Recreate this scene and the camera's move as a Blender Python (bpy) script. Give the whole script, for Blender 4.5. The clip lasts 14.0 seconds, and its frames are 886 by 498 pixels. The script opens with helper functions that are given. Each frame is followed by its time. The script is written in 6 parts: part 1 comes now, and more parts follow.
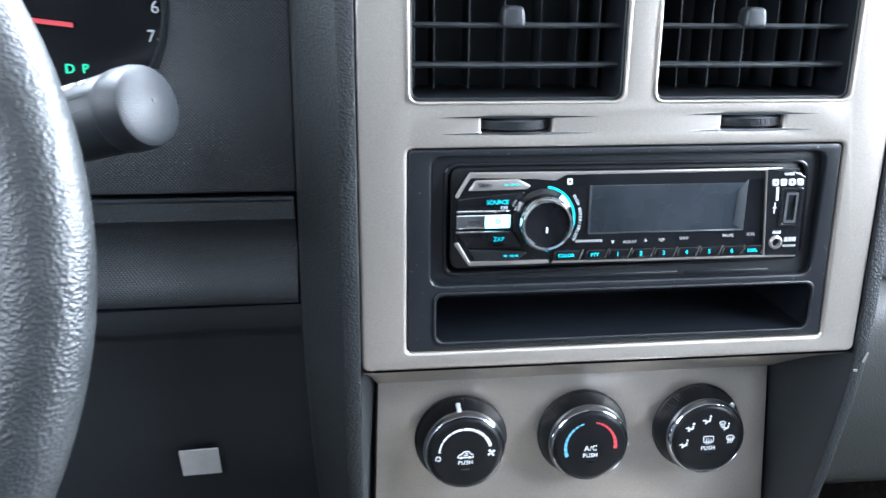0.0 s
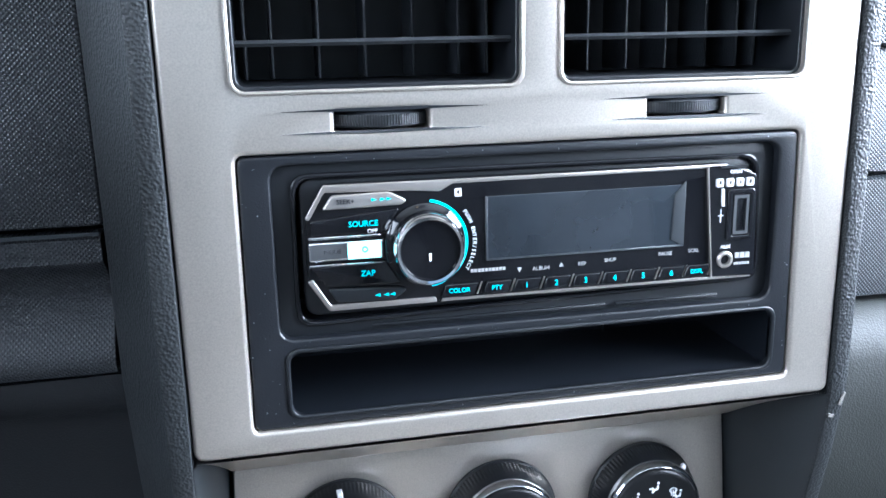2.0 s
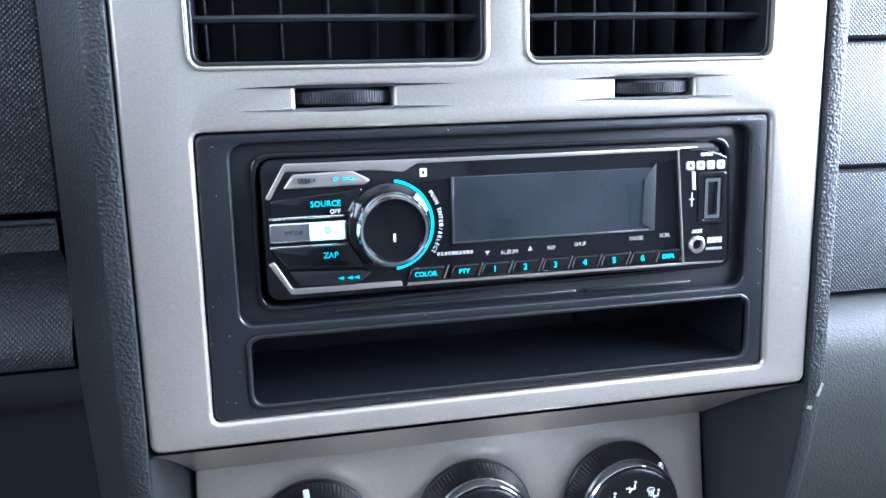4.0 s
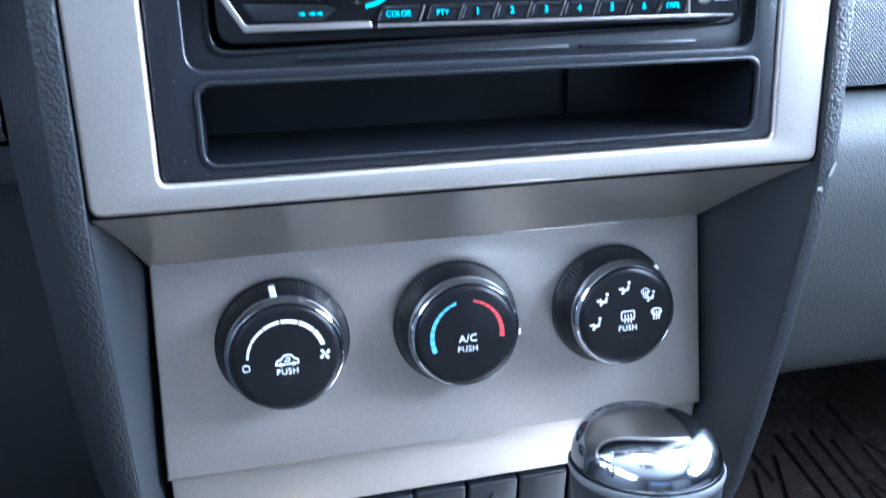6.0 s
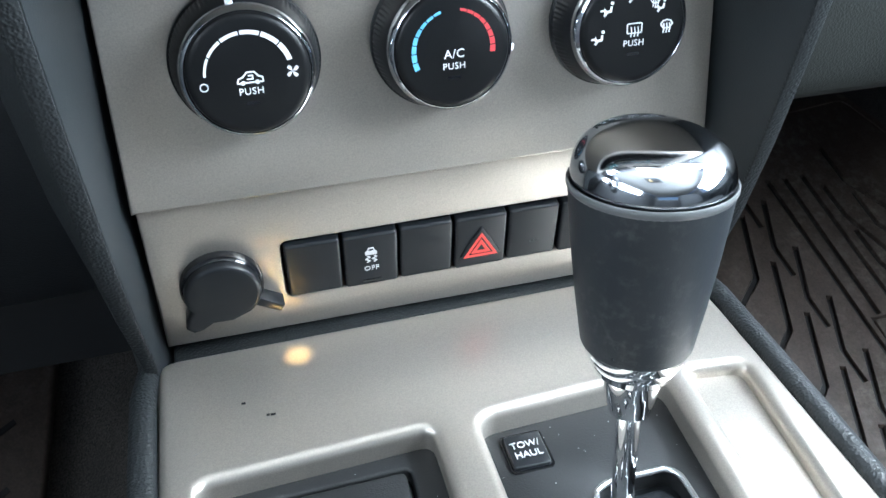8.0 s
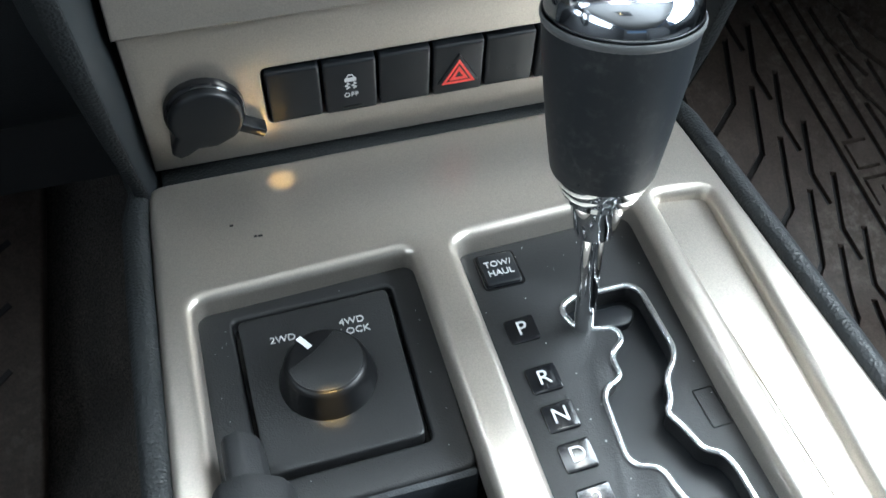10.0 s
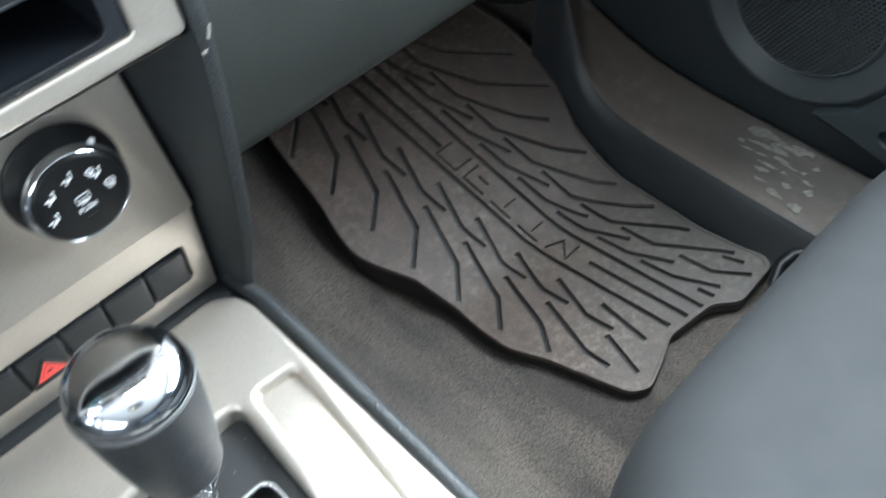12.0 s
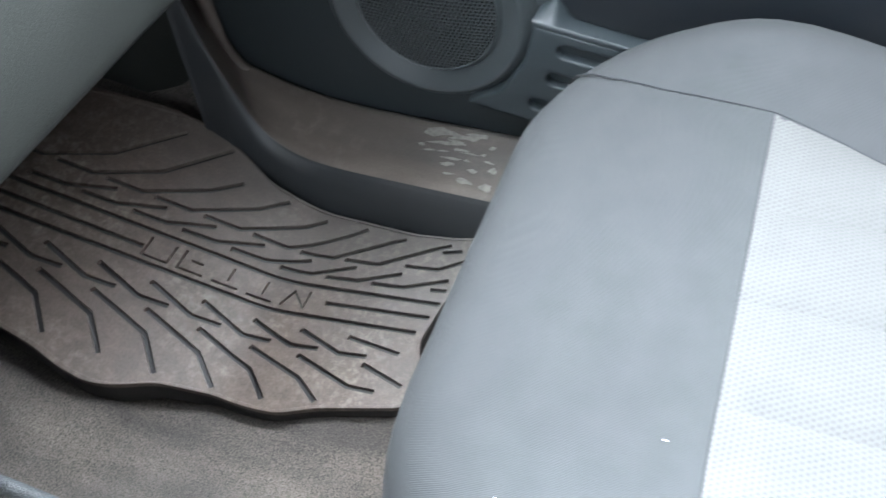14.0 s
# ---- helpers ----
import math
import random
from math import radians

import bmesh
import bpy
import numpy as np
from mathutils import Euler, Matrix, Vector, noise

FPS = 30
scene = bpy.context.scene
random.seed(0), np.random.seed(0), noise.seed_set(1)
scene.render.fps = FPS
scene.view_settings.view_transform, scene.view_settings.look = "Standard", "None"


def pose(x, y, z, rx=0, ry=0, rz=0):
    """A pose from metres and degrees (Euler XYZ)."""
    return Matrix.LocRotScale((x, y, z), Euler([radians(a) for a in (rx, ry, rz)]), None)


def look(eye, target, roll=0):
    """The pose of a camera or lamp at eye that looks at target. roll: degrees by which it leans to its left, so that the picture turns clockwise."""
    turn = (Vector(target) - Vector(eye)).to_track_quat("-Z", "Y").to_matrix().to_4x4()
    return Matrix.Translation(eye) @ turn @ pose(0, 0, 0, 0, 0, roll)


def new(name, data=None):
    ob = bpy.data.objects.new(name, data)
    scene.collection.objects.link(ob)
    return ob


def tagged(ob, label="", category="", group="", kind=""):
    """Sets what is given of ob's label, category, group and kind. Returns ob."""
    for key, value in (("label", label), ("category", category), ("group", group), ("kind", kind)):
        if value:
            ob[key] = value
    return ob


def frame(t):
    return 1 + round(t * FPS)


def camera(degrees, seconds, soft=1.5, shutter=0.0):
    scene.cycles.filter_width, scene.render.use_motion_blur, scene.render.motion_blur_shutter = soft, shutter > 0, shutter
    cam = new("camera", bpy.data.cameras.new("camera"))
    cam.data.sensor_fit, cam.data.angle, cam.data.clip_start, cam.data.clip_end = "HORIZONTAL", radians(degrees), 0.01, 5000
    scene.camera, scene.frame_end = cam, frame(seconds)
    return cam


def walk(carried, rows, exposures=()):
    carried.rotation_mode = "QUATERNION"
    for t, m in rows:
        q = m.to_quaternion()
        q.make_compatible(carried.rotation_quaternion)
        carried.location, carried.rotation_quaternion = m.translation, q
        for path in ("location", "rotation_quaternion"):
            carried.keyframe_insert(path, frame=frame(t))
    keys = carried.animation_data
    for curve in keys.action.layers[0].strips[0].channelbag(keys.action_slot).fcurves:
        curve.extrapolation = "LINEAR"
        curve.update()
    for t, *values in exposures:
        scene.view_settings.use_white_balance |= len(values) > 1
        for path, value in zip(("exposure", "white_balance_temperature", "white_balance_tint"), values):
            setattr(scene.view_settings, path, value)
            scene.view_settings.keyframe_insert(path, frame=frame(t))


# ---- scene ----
cam = camera(54.9, 14.0, 1.5, 0.3)
PATH = [
    (0, (-0.138, -0.381, 0.702), (0.099, 1.482, 0.015), 0.9),
    (0.5, (-0.12, -0.331, 0.678), (0.21, 1.533, 0.032), 0.7),
    (1, (-0.102, -0.294, 0.668), (0.275, 1.571, 0.052), 0.4),
    (1.5, (-0.098, -0.293, 0.665), (0.292, 1.576, 0.07), -0.2),
    (2, (-0.097, -0.293, 0.663), (0.299, 1.581, 0.087), -0.6),
    (2.5, (-0.104, -0.297, 0.655), (0.304, 1.581, 0.101), -0.7),
    (2.7, (-0.1, -0.297, 0.649), (0.312, 1.586, 0.118), -0.7),
    (5, (-0.088, -0.285, 0.636), (0.353, 1.602, 0.143), -0.8),
    (5.5, (-0.087, -0.281, 0.611), (0.359, 1.591, 0.065), -0.8),
    (6, (-0.085, -0.276, 0.579), (0.375, 1.549, -0.097), -0.7),
    (6.5, (-0.087, -0.26, 0.562), (0.394, 1.495, -0.268), -0.3),
    (7, (-0.081, -0.252, 0.548), (0.374, 1.43, -0.435), -0.7),
    (7.5, (-0.078, -0.252, 0.548), (0.349, 1.357, -0.56), -0.8),
    (8, (-0.079, -0.254, 0.548), (0.342, 1.322, -0.609), -0.9),
    (8.5, (-0.083, -0.263, 0.559), (0.333, 1.293, -0.626), -1.0),
    (8.7, (-0.088, -0.271, 0.551), (0.331, 1.273, -0.648), -1.0),
    (10.8, (-0.066, -0.26, 0.585), (0.268, 0.935, -0.983), -1.4),
    (11, (-0.06, -0.276, 0.617), (0.278, 0.925, -0.945), -3.6),
    (11.5, (-0.016, -0.289, 0.677), (0.56, 0.793, -0.903), -5.9),
    (12, (0.021, -0.262, 0.698), (0.826, 0.654, -0.888), -4.5),
    (12.3, (0.055, -0.229, 0.669), (1.003, 0.608, -0.88), -4.2),
    (12.5, (0.071, -0.224, 0.652), (1.062, 0.583, -0.886), -4.9),
    (13, (0.079, -0.22, 0.63), (1.132, 0.551, -0.885), -5.5),
    (13.5, (0.069, -0.262, 0.648), (1.151, 0.449, -0.876), -5.9),
    (14, (0.046, -0.326, 0.698), (1.191, 0.242, -0.841), -7.5),
]
EXPOSURES = [
    (0, 1.5, 5650, 10), (1, 1.55, 5600, 10), (2.5, 1.6, 5350, 11), (5, 1.6, 5150, 12), (6, 1.7, 4800, 11), (6.7, 1.6, 4900, 9), (7.5, 1.4, 5450, 5), (8.5, 1.5, 5700, 4),
    (10.8, 0.2, 5850, 3), (11.2, 0.2, 5850, 3), (11.7, 0.75, 5900, 4), (12, 1.4, 5900, 4), (12.5, 2.45, 5800, 7), (13, 2.9, 5950, 7), (13.5, 2.95, 5950, 9), (14, 2.15, 5950, 8),
]
walk(cam, [(t, look(eye, target, roll)) for t, eye, target, roll in PATH], EXPOSURES)

# ---- exposure, world and light ----
world = bpy.data.worlds.new("sky")
scene.world = world
world.use_nodes = True
_n = world.node_tree.nodes
_sky = _n.new("ShaderNodeTexSky")
_sky.sky_type = "NISHITA"
_sky.sun_disc = False
_sky.sun_elevation, _sky.sun_rotation = radians(76), radians(20)
_sky.air_density, _sky.dust_density = 1.0, 2.0
world.node_tree.links.new(_sky.outputs[0], _n["Background"].inputs[0])
_n["Background"].inputs[1].default_value = 0.06
sun_data = bpy.data.lights.new("sun", "SUN")
sun_data.energy, sun_data.angle, sun_data.color = 1.0, radians(14), (1.0, 0.96, 0.9)
sun = new("sun", sun_data)
sun.matrix_world = look((0.3, 0.75, 3.4), (0, 0, 0))


def sky_lamp(name, at, target, w, h, watts, color, spread=180):
    """Daylight that comes in through one of the car's openings."""
    la = bpy.data.lights.new(name, "AREA")
    la.shape, la.size, la.size_y, la.energy, la.color, la.spread = "RECTANGLE", w, h, watts, color, radians(spread)
    ob = new(name, la)
    ob.matrix_world = look(at, target)


sky_lamp("passenger_window_light", (0.74, -0.16, 0.87), (0.0, -0.16, 0.60), 0.98, 0.40, 20, (0.95, 0.98, 1.0), 142)
sky_lamp("driver_window_light", (-0.74, -0.30, 0.88), (0.3, -0.1, 0.7), 1.10, 0.34, 3.0, (0.95, 0.98, 1.0), 110)
sky_lamp("windscreen_light", (0.0, 0.37, 0.945), (0.0, -0.125, 0.075), 1.25, 0.62, 75, (0.94, 0.98, 1.0))

# narrow beam from the unseen roof lamp, aimed to place the warm console spot
spot_data = bpy.data.lights.new("warm_spot_beam", "SPOT")
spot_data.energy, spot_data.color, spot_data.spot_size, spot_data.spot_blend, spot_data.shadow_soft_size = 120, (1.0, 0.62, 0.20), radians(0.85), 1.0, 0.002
new("warm_spot_beam", spot_data).matrix_world = look((-0.075, -0.24, 1.085), (-0.0692, 0.0290, 0.297))
# second beam added for the warm glint on the selector knob's edge
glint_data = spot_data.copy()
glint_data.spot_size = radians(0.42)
new("warm_spot_beam", glint_data).matrix_world = look((-0.075, -0.24, 1.085), (-0.0706, -0.0938, 0.3030))


# ---- small tools ----
def thing(name, at, label, category, group="", kind=""):
    ob = new(name)
    ob.empty_display_size = 0.02
    ob.location = at
    return tagged(ob, label, category, group, kind)


def finish(me, mats, smooth):
    me.materials.clear()
    for m in (mats if isinstance(mats, (list, tuple)) else [mats]):
        me.materials.append(m)
    if smooth:
        me.polygons.foreach_set("use_smooth", [True] * len(me.polygons))
        if smooth < 180:
            me.set_sharp_from_angle(angle=radians(smooth))


def part(name, bm, mat, parent=None, label="", smooth=40, m=None):
    """Links a bmesh or a mesh as one object; its vertices are in world metres."""
    if isinstance(bm, bpy.types.Mesh):
        me = bm
    else:
        bmesh.ops.recalc_face_normals(bm, faces=bm.faces)
        me = bpy.data.meshes.new(name)
        bm.to_mesh(me)
        bm.free()
    if m is not None:
        me.transform(m)
        if m.to_3x3().determinant() < 0:
            me.flip_normals()
    me.name = name
    finish(me, mat, smooth)
    ob = new(name, me)
    if parent is not None:
        ob.parent = parent
        if parent.type == "EMPTY":
            ob.matrix_parent_inverse = Matrix.Translation(-parent.location)
    if label:
        ob["label"] = label
    return ob


def face(y0, z0, slope):
    """A frame on a near-upright face: x right, y up the face, z out towards the cabin."""
    up = Vector((0, slope, 1)).normalized()
    out = Vector((0, -1, slope)).normalized()
    m = Matrix.Identity(4)
    for i, v in enumerate((Vector((1, 0, 0)), up, out)):
        for k in range(3):
            m[k][i] = v[k]
    m.translation = (0, y0, z0)
    return m


def rrect(x0, x1, y0, y1, r, n=4):
    r = min(r, (x1 - x0) / 2 - 1e-5, (y1 - y0) / 2 - 1e-5)
    pts = []
    for cx, cy, a in ((x1 - r, y1 - r, 0), (x0 + r, y1 - r, 90), (x0 + r, y0 + r, 180), (x1 - r, y0 + r, 270)):
        for i in range(n + 1):
            t = radians(a + 90 * i / n)
            pts.append((cx + r * math.cos(t), cy + r * math.sin(t)))
    return pts


def round_poly(pts, r, n=4):
    """Rounds the corners of a closed outline."""
    out = []
    k = len(pts)
    for i in range(k):
        p, a, b = Vector(pts[i]), Vector(pts[i - 1]), Vector(pts[(i + 1) % k])
        d = min(r, (a - p).length * 0.45, (b - p).length * 0.45)
        p0, p1 = p + (a - p).normalized() * d, p + (b - p).normalized() * d
        for j in range(n + 1):
            t = j / n
            q = p0 * (1 - t) ** 2 + p * 2 * t * (1 - t) + p1 * t * t
            out.append((q.x, q.y))
    return out


def circle(cx, cy, r, n=32, a0=0, a1=360):
    full = abs(a1 - a0) >= 360
    return [(cx + r * math.cos(radians(a0 + (a1 - a0) * i / (n if full else n - 1))),
             cy + r * math.sin(radians(a0 + (a1 - a0) * i / (n if full else n - 1)))) for i in range(n)]


def area2(p):
    return sum(p[i - 1][0] * p[i][1] - p[i][0] * p[i - 1][1] for i in range(len(p)))


def curve_mesh(cu):
    ob = bpy.data.objects.new("tmp", cu)
    scene.collection.objects.link(ob)
    bpy.context.view_layer.update()
    me = bpy.data.meshes.new_from_object(ob.evaluated_get(bpy.context.evaluated_depsgraph_get()))
    bpy.data.objects.remove(ob)
    bpy.data.curves.remove(cu)
    return me


def plate(outer, holes=(), z0=0.0, z1=0.01, bevel=0.0, res=2):
    """A flat plate with holes through it and rounded edges, from z0 to z1 of its own frame."""
    cu = bpy.data.curves.new("tmp", "CURVE")
    cu.dimensions, cu.fill_mode = "2D", "BOTH"
    cu.extrude, cu.bevel_depth, cu.bevel_resolution = max((z1 - z0) / 2 - bevel, 0.00001), bevel, res
    cu.offset = -bevel
    for loop, want in [(outer, -1)] + [(h, 1) for h in holes]:
        pts = list(loop)
        if area2(pts) * want < 0:
            pts.reverse()
        sp = cu.splines.new("POLY")
        sp.points.add(len(pts) - 1)
        sp.points.foreach_set("co", [c for x, y in pts for c in (x, y, 0, 1)])
        sp.use_cyclic_u = True
    me = curve_mesh(cu)
    me.transform(Matrix.Translation((0, 0, (z0 + z1) / 2)))
    bm = bmesh.new()
    bm.from_mesh(me)
    bpy.data.meshes.remove(me)
    bmesh.ops.remove_doubles(bm, verts=bm.verts, dist=1e-6)
    return bm


def lettering(text, size, align="CENTER", depth=0.0002, shear=0.0, space=1.0):
    cu = bpy.data.curves.new("tmp", "FONT")
    cu.body, cu.size, cu.align_x, cu.align_y = text, size, align, "CENTER"
    cu.extrude, cu.shear, cu.space_character, cu.resolution_u = depth, shear, space, 3
    return curve_mesh(cu)


def box(x0, x1, y0, y1, z0, z1, bevel=0.0, seg=2):
    bm = bmesh.new()
    bmesh.ops.create_cube(bm, size=1)
    for v in bm.verts:
        v.co = ((x0 + x1) / 2 + v.co.x * (x1 - x0), (y0 + y1) / 2 + v.co.y * (y1 - y0), (z0 + z1) / 2 + v.co.z * (z1 - z0))
    if bevel:
        bmesh.ops.bevel(bm, geom=list(bm.edges), offset=bevel, segments=seg, profile=0.5, affect="EDGES")
    return bm


def loft(rings, closed=True, caps=True):
    """Skins rings of equally many points."""
    bm = bmesh.new()
    vs = [[bm.verts.new(p) for p in r] for r in rings]
    n = len(rings[0])
    for a, b in zip(vs, vs[1:]):
        for i in range(n if closed else n - 1):
            j = (i + 1) % n
            bm.faces.new((a[i], a[j], b[j], b[i]))
    if caps and closed:
        bm.faces.new(vs[0][::-1])
        bm.faces.new(vs[-1])
    return bm


def lathe(profile, n=40, cap=True):
    """Turns (radius, height) pairs round the z axis."""
    return loft([[(r * math.cos(2 * math.pi * i / n), r * math.sin(2 * math.pi * i / n), z) for i in range(n)] for r, z in profile], True, cap)


def tube(pts, r, n=8, closed=False):
    bm = bmesh.new()
    rings = []
    k = len(pts)
    for i, p in enumerate(pts):
        p = Vector(p)
        a = Vector(pts[(i - 1) % k] if closed or i else pts[0])
        b = Vector(pts[(i + 1) % k] if closed or i < k - 1 else pts[-1])
        d = (b - a).normalized()
        s = d.cross(Vector((0.13, 0.21, 0.97))).normalized()
        t = d.cross(s)
        rings.append([bm.verts.new(p + r * (math.cos(2 * math.pi * j / n) * s + math.sin(2 * math.pi * j / n) * t)) for j in range(n)])
    for i in range(k if closed else k - 1):
        a, b = rings[i], rings[(i + 1) % k]
        for j in range(n):
            bm.faces.new((a[j], a[(j + 1) % n], b[(j + 1) % n], b[j]))
    if not closed:
        bm.faces.new(rings[0][::-1])
        bm.faces.new(rings[-1])
    return bm


def sweep(pts, w, z0, z1):
    """A flat ribbon of width w along a line in the plane, from z0 to z1, with cut corners."""
    return plate(ribbon(pts, w), (), z0, z1)


def ribbon(pts, w):
    left, right = [], []
    k = len(pts)
    for i in range(k):
        p = Vector(pts[i])
        d0 = (p - Vector(pts[i - 1])).normalized() if i else None
        d1 = (Vector(pts[i + 1]) - p).normalized() if i < k - 1 else None
        d = ((d0 or d1) + (d1 or d0)).normalized()
        nrm = Vector((-d.y, d.x))
        c = max(0.5, nrm.dot(Vector((-(d1 or d0).y, (d1 or d0).x))))
        left.append(tuple(p + nrm * w / 2 / c))
        right.append(tuple(p - nrm * w / 2 / c))
    return left + right[::-1]


def join(*bms):
    out = bmesh.new()
    for b in bms:
        me = bpy.data.meshes.new("tmp")
        b.to_mesh(me)
        b.free()
        out.from_mesh(me)
        bpy.data.meshes.remove(me)
    return out


def moved(bm, m):
    bmesh.ops.transform(bm, matrix=m, verts=bm.verts)
    return bm


def axis_frame(base, top):
    """A frame at base whose z axis points to top and whose x axis stays near the world's."""
    z = (top - base).normalized()
    x = (Vector((1, 0, 0)) - z * z.x).normalized()
    y = z.cross(x)
    m = Matrix((x, y, z)).transposed().to_4x4()
    m.translation = base
    return m


def T(x, y, z):
    return Matrix.Translation((x, y, z))


# ---- materials ----
def material(name, color, rough=0.5, metal=0.0, spot=None, spots=0.0, spot_scale=40.0, grain=0.0, grain_scale=800.0, kind="noise",
             rough_var=0.08, emit=0.0, coat=0.0, sheen=0.0, fleck=0.0, spec=0.5, stretch=None):
    mt = bpy.data.materials.new(name)
    mt.use_nodes = True
    nt = mt.node_tree
    n, l = nt.nodes, nt.links
    p = n["Principled BSDF"]
    p.inputs["Metallic"].default_value = metal
    p.inputs["Coat Weight"].default_value = coat
    p.inputs["Sheen Weight"].default_value = sheen
    p.inputs["Specular IOR Level"].default_value = spec
    co = n.new("ShaderNodeTexCoord")
    big = n.new("ShaderNodeTexNoise")
    big.inputs["Scale"].default_value, big.inputs["Detail"].default_value = spot_scale, 5
    if stretch:
        sm = n.new("ShaderNodeMapping")
        sm.inputs["Scale"].default_value = stretch
        l.new(co.outputs["Object"], sm.inputs["Vector"])
        l.new(sm.outputs[0], big.inputs["Vector"])
    else:
        l.new(co.outputs["Object"], big.inputs["Vector"])
    ramp = n.new("ShaderNodeValToRGB")
    ramp.color_ramp.elements[0].position, ramp.color_ramp.elements[1].position = 0.42, 0.72
    l.new(big.outputs["Fac"], ramp.inputs[0])
    mix = n.new("ShaderNodeMix")
    mix.data_type = "RGBA"
    mix.inputs["A"].default_value = (*color, 1)
    mix.inputs["B"].default_value = (*(spot or color), 1)
    sc = n.new("ShaderNodeMath")
    sc.operation = "MULTIPLY"
    sc.inputs[1].default_value = spots
    l.new(ramp.outputs[0], sc.inputs[0])
    l.new(sc.outputs[0], mix.inputs["Factor"])
    base = mix.outputs["Result"]
    if fleck:
        fine = n.new("ShaderNodeTexNoise")
        fine.inputs["Scale"].default_value, fine.inputs["Detail"].default_value = grain_scale * 0.6, 4
        l.new(co.outputs["Object"], fine.inputs["Vector"])
        fr = n.new("ShaderNodeMapRange")
        fr.inputs["From Min"].default_value, fr.inputs["From Max"].default_value = 0.3, 0.7
        fr.inputs["To Min"].default_value, fr.inputs["To Max"].default_value = 1 - fleck, 1 + fleck
        l.new(fine.outputs["Fac"], fr.inputs["Value"])
        mul = n.new("ShaderNodeMix")
        mul.data_type, mul.blend_type = "RGBA", "MULTIPLY"
        mul.inputs["Factor"].default_value = 1.0
        l.new(base, mul.inputs["A"])
        l.new(fr.outputs[0], mul.inputs["B"])
        base = mul.outputs["Result"]
    l.new(base, p.inputs["Base Color"])
    rr = n.new("ShaderNodeMapRange")
    rr.inputs["To Min"].default_value, rr.inputs["To Max"].default_value = max(rough - rough_var, 0.01), min(rough + rough_var, 1)
    l.new(big.outputs["Fac"], rr.inputs["Value"])
    l.new(rr.outputs[0], p.inputs["Roughness"])
    if grain:
        if kind == "cells":
            tx = n.new("ShaderNodeTexVoronoi")
            tx.feature = "SMOOTH_F1"
            tx.inputs["Smoothness"].default_value = 0.6
            out = tx.outputs["Distance"]
        else:
            tx = n.new("ShaderNodeTexNoise")
            tx.inputs["Detail"].default_value = 3
            out = tx.outputs["Fac"]
        tx.inputs["Scale"].default_value = grain_scale
        l.new(co.outputs["Object"], tx.inputs["Vector"])
        bp = n.new("ShaderNodeBump")
        bp.inputs["Strength"].default_value = grain
        bp.inputs["Distance"].default_value = 0.6 / grain_scale
        l.new(out, bp.inputs["Height"])
        l.new(bp.outputs[0], p.inputs["Normal"])
    if emit:
        p.inputs["Emission Color"].default_value = (*color, 1)
        p.inputs["Emission Strength"].default_value = emit
    return mt


def dusted(mt, color, scale, low, high, amount, patch):
    """Pale dust in fine specks, gathered in larger patches, over a finished material."""
    n, l = mt.node_tree.nodes, mt.node_tree.links
    p = n["Principled BSDF"]
    under = p.inputs["Base Color"].links[0].from_socket
    co = n.new("ShaderNodeTexCoord")
    masks = []
    for s, a, b, d in ((scale, low, high, 9), (patch, 0.40, 0.66, 3)):
        tx = n.new("ShaderNodeTexNoise")
        tx.inputs["Scale"].default_value, tx.inputs["Detail"].default_value, tx.inputs["Roughness"].default_value = s, d, 0.65
        l.new(co.outputs["Object"], tx.inputs["Vector"])
        mr = n.new("ShaderNodeMapRange")
        mr.inputs["From Min"].default_value, mr.inputs["From Max"].default_value = a, b
        mr.inputs["To Max"].default_value = amount if not masks else 1.0
        l.new(tx.outputs["Fac"], mr.inputs["Value"])
        masks.append(mr.outputs[0])
    both = n.new("ShaderNodeMath")
    both.operation = "MULTIPLY"
    l.new(masks[0], both.inputs[0])
    l.new(masks[1], both.inputs[1])
    mix = n.new("ShaderNodeMix")
    mix.data_type = "RGBA"
    mix.inputs["B"].default_value = (*color, 1)
    l.new(both.outputs[0], mix.inputs["Factor"])
    l.new(under, mix.inputs["A"])
    l.new(mix.outputs["Result"], p.inputs["Base Color"])


def trodden(mt, color, along, start, end, amount):
    """A tint that grows stronger along one direction of the floor, with an uneven border."""
    n, l = mt.node_tree.nodes, mt.node_tree.links
    p = n["Principled BSDF"]
    under = p.inputs["Base Color"].links[0].from_socket
    co = n.new("ShaderNodeTexCoord")
    dot = n.new("ShaderNodeVectorMath")
    dot.operation = "DOT_PRODUCT"
    dot.inputs[1].default_value = along
    l.new(co.outputs["Object"], dot.inputs[0])
    tx = n.new("ShaderNodeTexNoise")
    tx.inputs["Scale"].default_value, tx.inputs["Detail"].default_value = 14, 6
    l.new(co.outputs["Object"], tx.inputs["Vector"])
    wob = n.new("ShaderNodeMath")
    wob.operation, wob.inputs[1].default_value = "MULTIPLY_ADD", 0.16
    l.new(tx.outputs["Fac"], wob.inputs[0])
    l.new(dot.outputs["Value"], wob.inputs[2])
    mr = n.new("ShaderNodeMapRange")
    mr.inputs["From Min"].default_value, mr.inputs["From Max"].default_value, mr.inputs["To Max"].default_value = start + 0.08, end + 0.08, amount
    l.new(wob.outputs[0], mr.inputs["Value"])
    mix = n.new("ShaderNodeMix")
    mix.data_type = "RGBA"
    mix.inputs["B"].default_value = (*color, 1)
    l.new(mr.outputs[0], mix.inputs["Factor"])
    l.new(under, mix.inputs["A"])
    l.new(mix.outputs["Result"], p.inputs["Base Color"])


